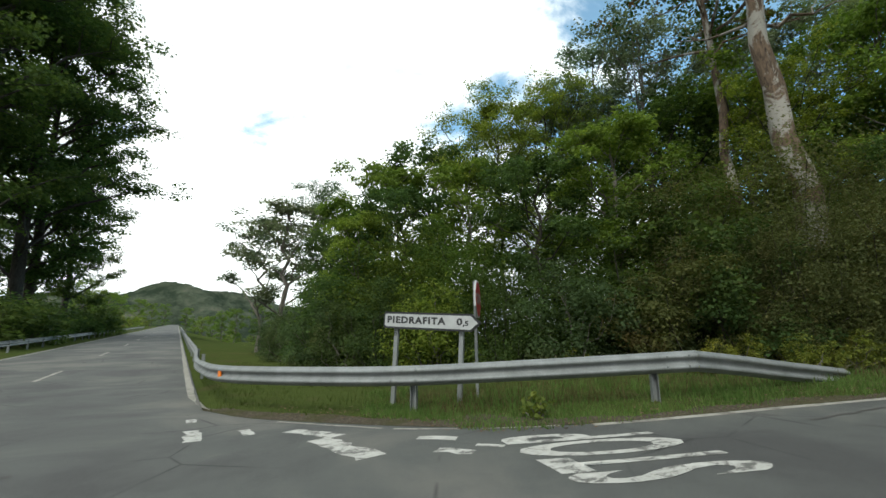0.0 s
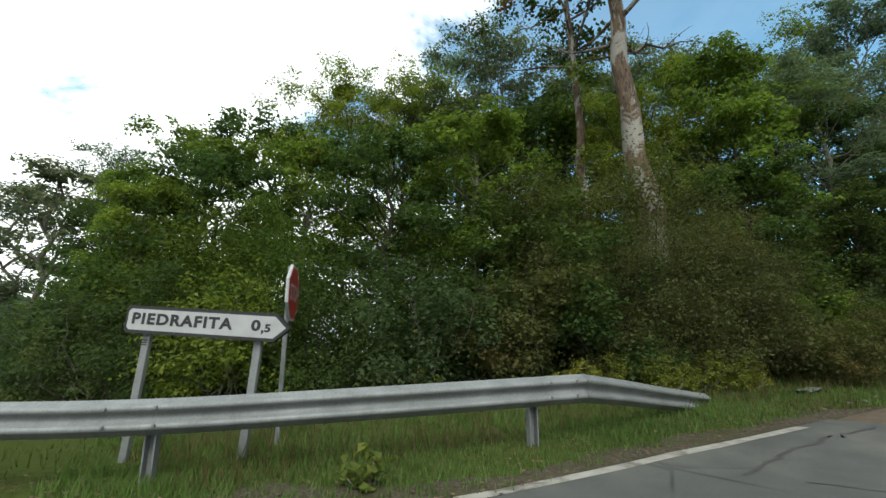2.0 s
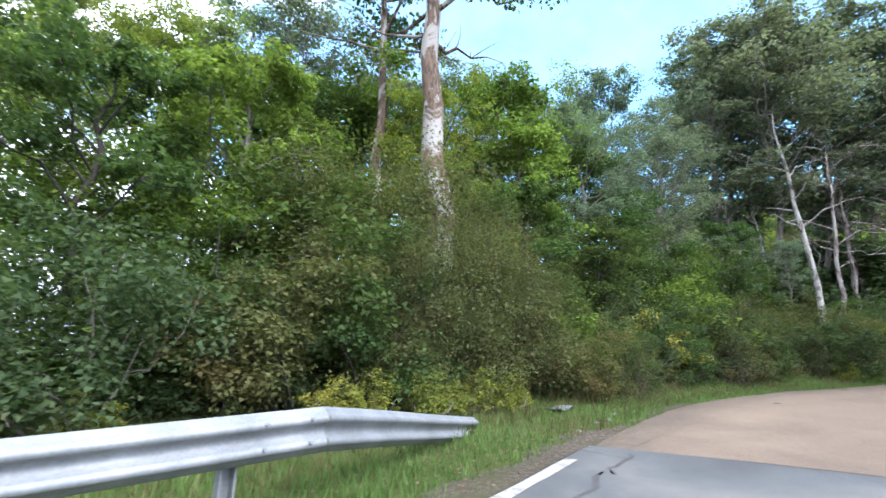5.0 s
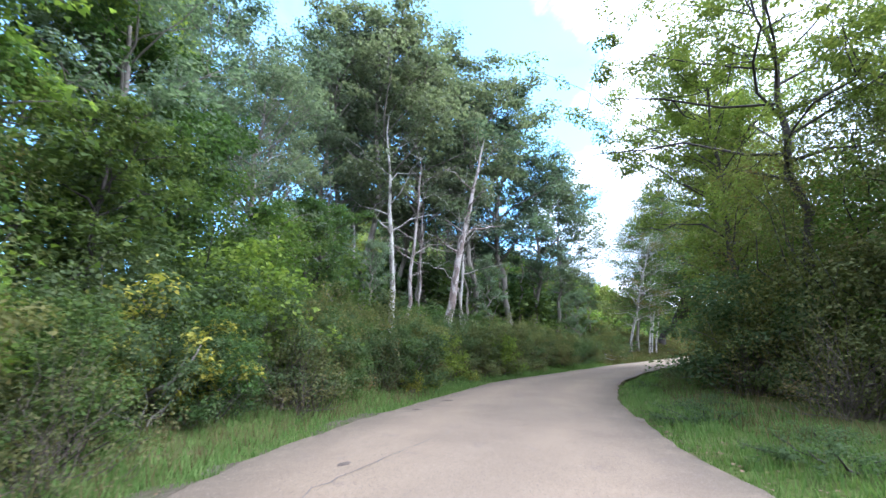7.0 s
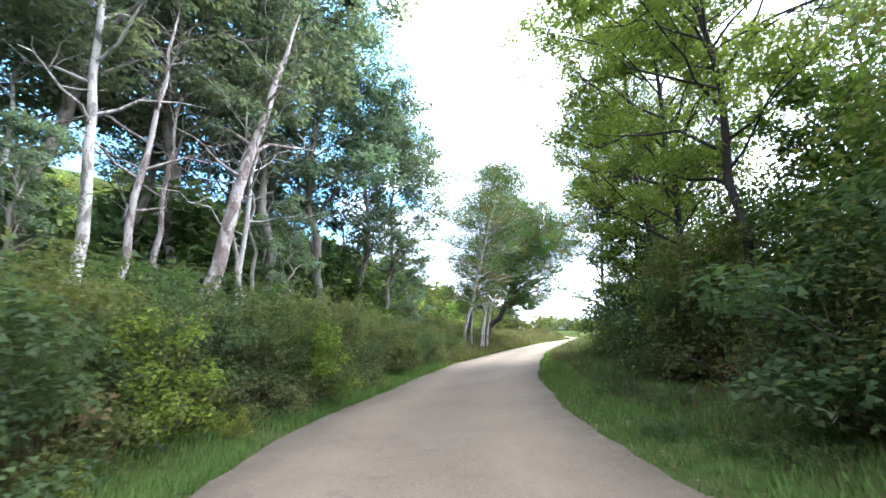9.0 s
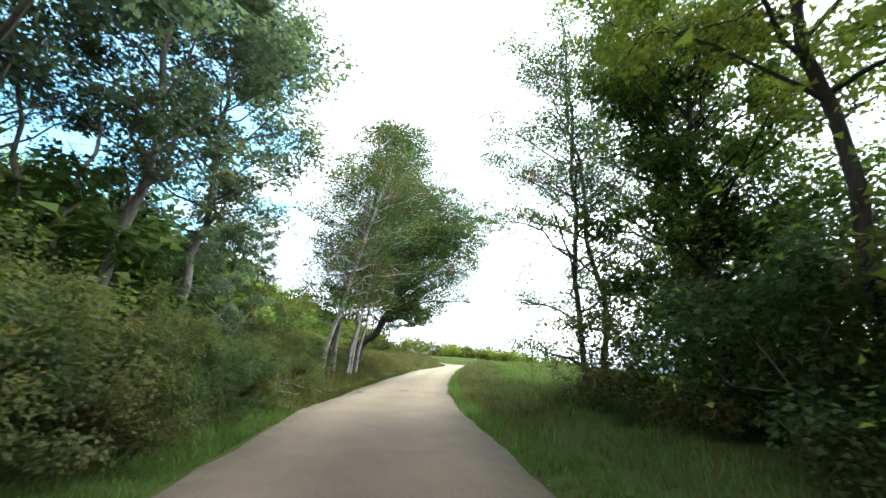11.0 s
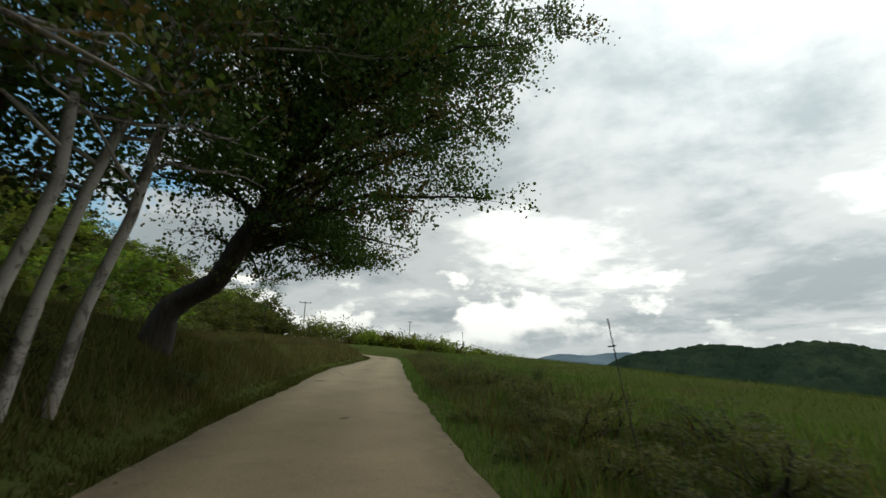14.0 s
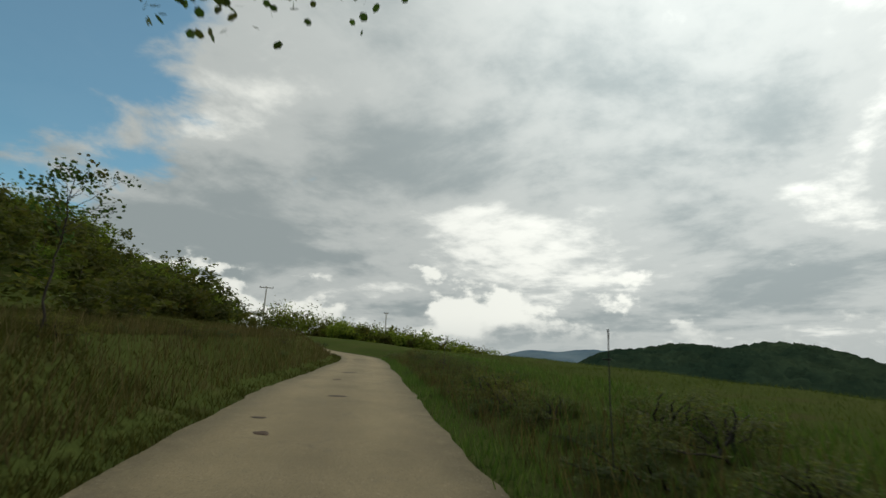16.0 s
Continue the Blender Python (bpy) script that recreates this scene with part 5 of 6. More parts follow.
def leaning_aspen():
    """A crooked trunk that leans out over the lane under a wide dome of leaves."""
    r = np.random.default_rng(77)
    foot = np.array([46.9, -17.7, ground_at(46.9, -17.7)])
    knots = np.array([[0.1, 0, -0.4], [0.02, -0.08, 0.7], [-0.3, -0.3, 1.06], [-0.88, -0.54, 1.32], [-1.22, -0.59, 1.72], [-1.52, -0.62, 2.17], [-1.92, -0.72, 2.67], [-2.34, -1.0, 3.7], [-2.6, -1.5, 5.2], [-2.4, -1.9, 7.0], [-2.2, -2.2, 8.6]])
    rad = np.array([0.40, 0.265, 0.235, 0.22, 0.21, 0.205, 0.195, 0.17, 0.125, 0.08, 0.03])
    u = np.linspace(0, 10, 81)
    trunk = np.stack([np.interp(u, np.arange(11), knots[:, i]) for i in range(3)], 1)
    for _ in range(4):
        trunk[1:-1] = 0.25 * trunk[:-2] + 0.5 * trunk[1:-1] + 0.25 * trunk[2:]
    rr = np.interp(u, np.arange(11), rad)
    mid, axes = np.array([-2.55, -1.85, 6.75]), np.array([5.4, 5.2, 5.35])
    lines, tips = [(trunk, rr)], []
    low_ends = [(0.08, -4.88, 2.7), (0.05, -4.97, 2.65), (-0.17, -5.3, 3.0), (-0.37, -5.4, 3.0), (-0.45, -5.5, 3.05), (-0.85, -5.6, 3.1)]
    for i in range(146):
        d = r.normal(size=3)
        d /= np.linalg.norm(d)
        if i % 3 == 0:
            d[2] = -abs(d[2])
        if i % 4 == 1:
            d = 0.55 * d + np.array([-0.62, -0.42, 0.36])
            d /= max(1.0, np.linalg.norm(d))
        e = mid + d * axes * r.uniform(0.5, 1.04) if i < 140 else np.array(low_ends[i - 140]) + [-0.2, -0.12, -0.03]
        if e[1] < -4.2 and i < 140:
            e[2] += 0.7
        if i < 140 and not clears_lane((e + foot)[None])[0]:
            while not clears_lane((e + foot)[None])[0]:
                e[2] += 0.15
            e[2] += r.uniform(0.0, 0.45)
        k = int(np.clip(np.argmin(np.abs(trunk[:, 2] - (e[2] - 0.8 - 0.12 * np.linalg.norm(e[:2] - mid[:2])))), 38, 80))
        a = trunk[k]
        length = np.linalg.norm(e - a)
        line = bend(r, a, e, 7, 0.035 * length, 0.10 * length)
        q = np.linspace(min(rr[k] * 0.5, 0.015 + 0.013 * length), 0.008, 7)
        lines.append((line, q))
        tips.append(e)
        for _ in range(5):
            p = line[int(r.integers(3, 7))]
            w = p + r.normal(size=3) * ([0.65, 0.65, 0.4] if i < 140 else [0.25, 0.25, 0.08]) - [0, 0, 0.15 if i < 140 else 0.0]
            while i < 140 and not clears_lane((w + foot)[None])[0]:
                w[2] += 0.1
            lines.append((bend(r, p, w, 4, 0.04), np.linspace(0.009, 0.004, 4)))
            tips += [w, (p + w) / 2]
    ob = thing("leaning_aspen", tuple(foot), "dark aspen with a crooked trunk leaning far out over the lane", "tree", "aspens of the clump")
    va, fa = tubes(lines[:1], 18)
    va = va + r.normal(size=va.shape) * 0.007
    vb, fb = tubes(lines[1:], 4)
    child("trunk", mesh_of("trunk", np.concatenate([va, vb]), np.concatenate([fa, fb + len(va)]), M["bark_dark"], True), ob)
    at, out = clumped(r, np.array(tips), 92000, 0.60, 0.9, firm=0.3)
    # leaves spread evenly through the dome, whose outline swells and dips
    d = r.normal(size=(52000, 3))
    d /= np.linalg.norm(d, axis=1)[:, None]
    swell = 0.78 + 0.13 * np.sin(5 * d[:, 0] + 3 * d[:, 2]) * np.cos(4 * d[:, 1] - 2 * d[:, 2]) + 0.05 * np.sin(11 * d[:, 0] + 9 * d[:, 1])
    at = np.concatenate([at, mid + d * axes * (swell * r.random(len(d)) ** 0.4)[:, None]])
    out = np.concatenate([out, d])
    ok = clears_lane(at + foot)
    at, out = at[ok], out[ok]
    lv, lf = round_leaves(r, at, 0.068, 0.6, out=out)
    child("crown", mesh_of("crown", lv, lf, M["leaf_aspen"]), ob)


leaning_aspen()

# open-crowned trees on the lane's right
for x, y, h, r, lean, seed, n_leaf in ((29.9, -12.3, 11.0, 0.06, (-0.03, 0.03), 81, 10500), (29.5, -12.9, 9.5, 0.07, (0.05, 0.04), 82, 4000), (27.6, -12.6, 11.0, 0.08, (0.0, 0.02), 83, 4000)):
    ob = make_tree("aspen_tree", seed, h, r, 0.05 if seed == 81 else 0.24, 2.6, int(n_leaf * 2.7), 0.050, M["leaf_aspen"], M["bark_dark"], lean=lean, limbs=28, sigma=0.42, rise=0.45, wob=0.08, round_=True)
    ob.matrix_basis = Matrix.Translation((x, y, ground_at(x, y)))
    tagged(ob, "dark-stemmed aspen with large loose leaves beside the lane", "tree", "aspens right of the lane")

# ---- shrubs ----
def near_lane(x):
    return int(np.argmin(np.abs(MID[:, 0] - x)))


BUSHES = {
    "green": lambda: make_bush("shrub", 101, 1.5, 2.6, 8000, 0.082, M["leaf_hedge"], M["bark_grey"], far=True),
    "dark": lambda: make_bush("shrub", 102, 1.6, 2.8, 8000, 0.082, M["leaf_dark"], M["bark_dark"], far=True),
    "brown": lambda: make_bush("shrub", 103, 1.4, 2.6, 8400, 0.075, M["leaf_brown"], M["bark_dark"], far=True),
    "brown_tall": lambda: make_bush("tall_shrub", 113, 1.7, 5.0, 27000, 0.058, M["leaf_brown"], M["bark_dark"], 12, 0.72, 130, far=True),
    "green_tall": lambda: make_bush("tall_shrub", 114, 1.8, 5.0, 16000, 0.095, M["leaf_shrub"], M["bark_dark"], 9, 0.62, 110, far=True),
    "twiggy": lambda: make_bush("bare_shrub", 115, 1.1, 1.8, 3200, 0.045, M["leaf_brown"], M["bark_twig"], 60, 0.35, 72, far=True, thick=0.012),
    "leafy": lambda: make_bush("shrub", 104, 1.3, 2.4, 4600, 0.110, M["leaf_green"], M["bark_grey"]),
    "green_far": lambda: make_bush("shrub", 111, 1.5, 2.6, 2000, 0.18, M["leaf_hedge"], M["bark_grey"], far=True),
    "dark_far": lambda: make_bush("shrub", 112, 1.6, 2.8, 2000, 0.18, M["leaf_dark"], M["bark_dark"], far=True),
    "yellow": lambda: make_bush("shrub", 105, 0.7, 1.1, 2600, 0.062, M["leaf_yellow"], M["bark_grey"], 5, 0.5, 30),
    "bramble": lambda: make_bush("bramble", 106, 0.9, 0.7, 2600, 0.040, M["leaf_brown"], M["bark_dark"], 6, 0.5, 34, far=True),
    "weed": lambda: make_bush("weed_clump", 107, 0.8, 0.6, 2400, 0.040, M["leaf_hedge"], M["bark_dark"], 6, 0.5, 34, far=True),
    "hill": lambda: make_bush("hill_shrub", 108, 2.6, 3.6, 2000, 0.26, M["leaf_hill"], M["bark_grey"], 6, 0.4, 40, far=True),
    "hill_b": lambda: make_bush("hill_shrub", 109, 2.4, 4.4, 2000, 0.26, M["leaf_green"], M["bark_grey"], 6, 0.4, 40, far=True),
}
BUSH_WORDS = {
    "twiggy": "half-bare grey shrub with a tangle of twigs",
    "green_tall": "tall green shrub at the wood's edge",
    "brown_tall": "tall feathery shrub with brown and olive leaves",
    "green_far": "dull green shrub deeper in the wood", "dark_far": "dark green shrub deeper in the wood",
    "green": "dull green hedge shrub, leafy to the ground", "dark": "dark green dense shrub at the wood's edge", "brown": "shrub turning brown and reddish",
    "leafy": "fresh green broad-leaved shrub", "yellow": "small shrub with bright yellow leaves", "bramble": "low brownish bramble on the verge",
    "weed": "low green weed clump on the verge", "hill": "olive shrub on the hillside", "hill_b": "green shrub on the hillside",
}
BUSH_H = {"twiggy": 1.9, "green_tall": 5.2, "brown_tall": 5.2, "green_far": 2.7, "dark_far": 2.9, "green": 2.7, "dark": 2.9, "brown": 2.7, "leafy": 2.5, "yellow": 1.2, "bramble": 0.75, "weed": 0.65, "hill": 3.7, "hill_b": 4.5}


def bush(kind, x, y, h, wide=1.0, sink=0.05):
    s = h / BUSH_H[kind]
    return kinds.put(kind, BUSHES[kind], placed(x, y, ground_at(x, y) - sink, rng.uniform(0, 6.28), s * wide, s), BUSH_WORDS[kind], "shrub", "shrubs")


def bush_line(points, step, choices, h0, h1, jitter, wide=1.0):
    """Shrubs along a line of the plan."""
    p = np.array(along(points, step))
    for x, y in p:
        bush(choices[int(rng.integers(len(choices)))], x + rng.normal() * jitter, y + rng.normal() * jitter, rng.uniform(h0, h1), wide * rng.uniform(0.85, 1.2))


# thicket behind the rail
for x, y, h in ((-7.2, 20.6, 2.0), (-8.8, 24.5, 2.3), (-10.2, 28.0, 2.6)):
    bush("green", x, y, h)
for x, y, h in ((-1.6, 14.4, 4.6), (1.2, 14.0, 4.6), (3.6, 13.8, 5.0), (-3.4, 16.5, 4.4)):
    bush("green_tall", x, y, h)
bush_line([(-7.0, 23), (-4.4, 16.2), (-1.8, 12.2), (1.5, 11.0), (5.0, 10.9)], 1.35, ["green", "green", "dark", "leafy"], 1.9, 2.7, 0.3)
bush_line([(-5.6, 21.5), (-2.4, 14.6), (1.0, 12.8), (6.0, 12.3)], 1.7, ["green_tall", "dark", "green_tall"], 3.2, 4.4, 0.4)
bush_line([(5.6, 11.0), (9.5, 10.6), (12.0, 10.2)], 1.25, ["brown", "brown", "dark"], 2.3, 3.4, 0.3)
bush_line([(7.0, 12.0), (10.0, 11.6), (12.5, 11.3)], 1.5, ["brown_tall"], 4.8, 6.4, 0.3)
for x, y, h in ((7.5, 10.2, 3.6), (8.5, 9.9, 4.1), (9.6, 9.8, 4.3), (10.7, 9.9, 3.6)):
    bush("brown_tall", x, y, h, 0.9)
bush_line([(6.5, 14.2), (10.0, 13.4), (13.5, 13.0)], 1.6, ["green_tall"], 4.8, 6.2, 0.3)
bush_line([(12.5, 10.7), (16.0, 10.3), (19.0, 9.2), (21.5, 8.0)], 1.5, ["green_tall", "dark", "dark"], 3.2, 4.6, 0.3)
# along the lane, left: near row and taller row behind
bush_line([(12.4, 9.6), (15.5, 9.0), (18.5, 7.6)], 1.3, ["dark", "leafy", "green"], 1.9, 2.8, 0.25)
bush_line([(18.2, 6.7), (21.8, 4.9), (25.8, 2.1), (29.8, -1.1), (33.8, -4.3)], 1.2, ["green", "brown", "brown"], 1.5, 2.2, 0.25)
bush_line([(18.0, 9.2), (22.0, 7.4), (26.0, 4.8), (30.0, 1.6), (34.0, -1.8)], 1.7, ["green", "dark"], 1.5, 2.1, 0.4)
bush_line([(33.5, -4.2), (36.0, -6.4), (38.6, -8.8)], 0.9, ["green", "brown", "green"], 1.2, 2.0, 0.35)
bush_line([(35.6, -6.0), (38.1, -8.4), (40.9, -11.6)], 0.8, ["bramble", "weed", "brown"], 0.5, 0.9, 0.25)
bush_line([(36.0, -3.0), (40.0, -6.4), (43.0, -9.0)], 1.8, ["green_far"], 1.1, 1.7, 0.4)
# yellow-leaved ones
for x, y, h in ((14.6, 8.25, 1.9), (15.2, 8.2, 1.3), (14.0, 8.5, 1.0), (7.2, 9.7, 0.75), (8.1, 9.6, 0.7), (9.0, 9.5, 0.8), (9.8, 9.4, 0.7), (6.3, 9.9, 0.6), (12.9, 9.1, 0.8), (3.0, 10.4, 0.6), (5.2, 9.4, 0.75), (6.0, 9.3, 0.85), (6.9, 9.1, 0.8), (7.8, 9.0, 0.85), (8.7, 8.9, 0.75)):
    bush("yellow", x, y, h)
for kind, x, y, h in (("yellow", 20.7, 4.1, 0.5), ("yellow", 19.5, 4.8, 0.6), ("yellow", 23.0, 2.8, 0.45), ("dark", 19.7, 5.4, 1.5), ("leafy", 22.5, 3.7, 1.4), ("leafy", 25.6, 1.2, 1.5),
                      ("brown", 21.1, 4.6, 1.7), ("brown", 24.2, 2.5, 1.7), ("brown", 27.4, 0.0, 1.8), ("dark", 17.6, 6.6, 1.7), ("brown", 16.4, 7.1, 1.5), ("dark", 14.6, 7.7, 1.5)):
    bush(kind, x, y, h)
# right of the lane: a dark wall of shrubs
bush_line([(12.6, -3.2), (16.0, -3.5), (19.2, -4.3), (22.2, -6.3), (25.1, -8.8), (27.8, -11.2)], 1.3, ["green", "brown", "green"], 2.3, 3.1, 0.2)
bush_line([(12.6, -4.6), (16.5, -5.4), (20.6, -7.8), (24.6, -11.0), (27.2, -13.2)], 1.5, ["green_tall", "green_tall", "green_tall"], 4.2, 5.8, 0.4)
bush_line([(27.4, -9.3), (29.0, -11.2), (30.0, -13.4)], 0.9, ["weed", "bramble", "green"], 0.5, 0.9, 0.2)
for x, y, h in ((16.4, -3.7, 6.6), (14.5, -3.7, 6.2), (12.7, -3.9, 5.4)):
    bush("brown_tall", x, y, h, 1.0)
# thin twiggy saplings in the weeds
for x, y, h in ((32.4, -13.75, 1.5), (32.0, -14.3, 1.15), (31.6, -13.9, 0.9)):
    kinds.put("thin_sapling", lambda: make_tree("thin_sapling", 97, 2.0, 0.009, 0.15, 0.55, 650, 0.042, M["leaf_aspen"], M["bark_dark"], limbs=16, sigma=0.10, rise=1.2, wob=0.02, thin=0.22),
              placed(x, y, ground_at(x, y), rng.uniform(0, 6.28), 1.0, h / 2.0), "thin twiggy sapling among the weeds", "sapling", "thin saplings")
# shrubs that crowd the lane's left edge
for q in range(near_lane(10.8), near_lane(33), 3):
    o = HALF[q] + rng.uniform(1.2, 1.75)
    bush(["green", "brown", "green", "dark"][int(rng.integers(4))], MID[q, 0] + LEFT[q, 0] * o, MID[q, 1] + LEFT[q, 1] * o, rng.uniform(1.1, 2.0), rng.uniform(0.75, 1.0))
for q in range(near_lane(11.5), near_lane(33), 9):
    o = HALF[q] + rng.uniform(0.95, 1.35)
    bush("twiggy", MID[q, 0] + LEFT[q, 0] * o, MID[q, 1] + LEFT[q, 1] * o, rng.uniform(1.1, 1.8))
for q in range(near_lane(13), near_lane(28), 9):
    o = HALF[q] + rng.uniform(2.6, 3.2)
    bush("twiggy", MID[q, 0] - LEFT[q, 0] * o, MID[q, 1] - LEFT[q, 1] * o, rng.uniform(1.5, 2.4))
for q in range(near_lane(13), near_lane(27), 4):
    o = HALF[q] + rng.uniform(0.7, 1.9)
    bush("weed", MID[q, 0] - LEFT[q, 0] * o, MID[q, 1] - LEFT[q, 1] * o, rng.uniform(0.2, 0.42), 1.5)
# beside the main road, under the tall poplars
for s in range(40, 92, 3):
    x, y = main_point(s, -9.6 - rng.uniform(0, 1.5))
    bush(["green_tall", "dark_far", "green_far"][s % 3], x, y, rng.uniform(2.6, 4.6), 1.2)
# dark undergrowth beneath the stand
bush_line([(29.0, 12.0), (31.0, 9.0), (33.0, 5.5), (35.0, 2.0), (38.0, -1.6), (41.5, -4.5)], 1.9, ["dark_far", "dark_far", "green_far"], 3.2, 4.6, 0.6, 1.1)
bush_line([(34.0, 13.0), (38.0, 8.0), (41.0, 3.5), (44.0, -1.5), (47.0, -6.0)], 2.4, ["dark_far", "green_far"], 4.5, 6.5, 0.8, 1.1)
# brambles and weeds on the shoulders further on
k_a, k_b = [int(np.argmin(np.hypot(MID[:, 0] - q, MID[:, 1] - w))) for q, w in ((31.5, -8.8), (64, -43))]
for q in range(k_a, k_b, 3):
    for sgn, lo, hi, hgt in ((-1, 0.7, 1.5, (0.20, 0.38)), (-1, 1.2, 2.6, (0.26, 0.48)), (1, 0.9, 3.2, (0.22, 0.45))):
        if sgn > 0 and q % 2:
            continue
        o = HALF[q] + rng.uniform(lo, hi)
        x, y = MID[q, 0] + LEFT[q, 0] * o * sgn, MID[q, 1] + LEFT[q, 1] * o * sgn
        bush("bramble" if rng.random() < 0.7 else "weed", x, y, rng.uniform(*hgt), 1.7)

# hillside shrubs as things where they stand nearest, and one joined scrub further off
hill_rng = np.random.default_rng(131)
far_at, count = [], 0
for q in range(5200):
    x, y = hill_rng.uniform(36, 210), hill_rng.uniform(-125, 60)
    k, e, sd = lane_frame(x, y)
    xm = MID[k[0], 0]
    if sd[0] < 0 or xm < 34 or e[0] > 90 or e[0] < (8.5 if 44 < xm < 70 else 11.5 if xm < 70 else 4):
        continue
    near = math.hypot(x - 48, y + 26) < 62
    if near and count < 170 and hill_rng.random() < 0.55:
        count += 1
        bush("hill" if hill_rng.random() < 0.7 else "hill_b", x, y, hill_rng.uniform(2.0, 4.6), hill_rng.uniform(0.9, 1.5), 0.3)
    elif not near and len(far_at) < 620:
        far_at.append((x, y, hill_rng.uniform(2.5, 5.5)))
for q in range(50):
    t = hill_rng.random()
    x, y = 154 - 34 * t + hill_rng.uniform(-4, 4), -82 - 20 * t + hill_rng.uniform(-4, 4)
    if lane_frame(x, y)[1][0] > 4:
        far_at.append((x, y, hill_rng.uniform(6.0, 10.0) * (1 - 0.25 * t)))
for q in range(130):
    t = hill_rng.random() ** 1.4
    far_at.append((122 - 36 * t + hill_rng.uniform(-6, 6), -106 - 44 * t + hill_rng.uniform(-8, 8), hill_rng.uniform(3.4, 6.6) * (1 - 0.30 * t)))
for q in range(60):
    t = hill_rng.random()
    far_at.append((104 - 18 * t + hill_rng.uniform(-5, 5), -84 - 12 * t + hill_rng.uniform(-4, 4), hill_rng.uniform(2.0, 4.2)))
for q in range(60):
    x = hill_rng.uniform(40, 130)
    far_at.append((x, -178 + 0.25 * (x - 40) + hill_rng.uniform(-14, 14), hill_rng.uniform(3.0, 6.0)))
for q in range(60):
    x, y = main_point(hill_rng.uniform(90, 330), hill_rng.choice([-1, 1]) * hill_rng.uniform(11, 70))
    far_at.append((x, y, hill_rng.uniform(2.5, 6.0)))


def scrub(name, at, mat, label, seed, per=300):
    """Far shrubs joined: each a ragged dome of leaf clumps."""
    rng = np.random.default_rng(seed)
    places = []
    for x, y, h in at:
        n = per
        d = rng.normal(size=(9, 3))
        d /= np.linalg.norm(d, axis=1)[:, None]
        c = d * [h * 0.45, h * 0.45, h * 0.42] * rng.uniform(0.6, 1.1, (9, 1)) + [0, 0, h * 0.45]
        p = c[rng.integers(0, 9, n)] + rng.normal(size=(n, 3)) * h * 0.13
        p[:, 2] = np.abs(p[:, 2])
        places.append(p + [x, y, ground_at(x, y) - 0.2])
    v, f = chip_leaves(rng, np.concatenate(places), 0.50, 0.1)
    return tagged(new(name, mesh_of(name, v, f, mat)), label, "shrubs", kind="stuff")


scrub("far_scrub", far_at[0::2], M["leaf_hill"], "olive scrub covering the far hillside", 501)
scrub("far_hedge", far_at[1::2], M["leaf_green"], "green scrub and hedges on the far hillside", 502)
# lone thin tree on the slope
ob = make_tree("meadow_sapling", 98, 7.1 - ground_at(52.6, -24.3), 0.013, 0.52, 0.54, 620, 0.052, M["leaf_aspen"], M["bark_dark"], limbs=14, sigma=0.16, rise=0.8, wob=0.03, round_=True, thin=0.3)
ob.matrix_basis = Matrix.Translation((52.6, -24.3, ground_at(52.6, -24.3)))
tagged(ob, "lone thin sapling with sparse leaves in the meadow", "sapling")


# ---- grass ----
def blades(rng, x, y, h, width, lean=0.35):
    """Single-triangle blades on the ground."""
    n = len(x)
    z = land(x, y) - 0.01
    a = rng.uniform(0, 2 * np.pi, n)
    d = np.stack([np.cos(a), np.sin(a)], 1)
    t = rng.uniform(0, 2 * np.pi, n)
    base = np.stack([x, y, z], 1)
    v = np.empty((n, 3, 3))
    v[:, 0] = base
    v[:, 0, :2] -= d * width[:, None]
    v[:, 1] = base
    v[:, 1, :2] += d * width[:, None]
    v[:, 2] = base
    v[:, 2, 0] += np.cos(t) * lean * h
    v[:, 2, 1] += np.sin(t) * lean * h
    v[:, 2, 2] += h
    return v.reshape(-1, 3), np.arange(3 * n).reshape(-1, 3)


def verge(rng, n, k0, k1, sgn, lo, hi):
    q = rng.integers(k0, k1, n)
    o = HALF[q] + lo + (hi - lo) * rng.random(n) ** 1.3
    j = rng.uniform(-0.25, 0.25, n)
    return (MID[q, 0] + LEFT[q, 0] * o * sgn + TAN[q, 0] * j, MID[q, 1] + LEFT[q, 1] * o * sgn + TAN[q, 1] * j)


grass_rng = np.random.default_rng(141)
xs, ys, hs = [], [], []
for n, x0, x1, sgn, lo, hi, h in (
    (38000, 0.0, 18.0, 1, 0.02, 3.2, 0.10), (24000, 18.0, 34.0, 1, 0.02, 1.6, 0.13), (24000, 10.0, 30.0, -1, 0.0, 2.3, 0.10),
    (26000, 30.0, 62.0, -1, 0.0, 4.0, 0.16),
):
    x, y = verge(grass_rng, n, near_lane(x0), near_lane(x1), sgn, lo, hi)
    xs.append(x), ys.append(y), hs.append(h * grass_rng.uniform(0.4, 1.6, n) * (0.85 + 0.4 * fbm(x, y, 2.2)))
# the triangle between the rail and the thicket, and the main road's verge
n = 26000
x, y = grass_rng.uniform(-9, 9, n), grass_rng.uniform(6.6, 20, n)
ok = (x * N[0] + y * N[1] > MAIN_RIGHT + 0.15) & (y > 6.5) & (y < 11.5 + np.clip(-x - 2, 0, 8) * 1.3)
corner = (x[ok], y[ok], 0.11 * grass_rng.uniform(0.3, 1.4, ok.sum()) * (0.75 + 0.45 * fbm(x[ok], y[ok], 2.6)))
keep = lane_frame(corner[0], corner[1])[1] > 0.16 + 0.5 * grass_rng.random(len(corner[0])) ** 2
v, f = blades(grass_rng, corner[0][keep], corner[1][keep], corner[2][keep], 0.006 + 0.03 * corner[2][keep])
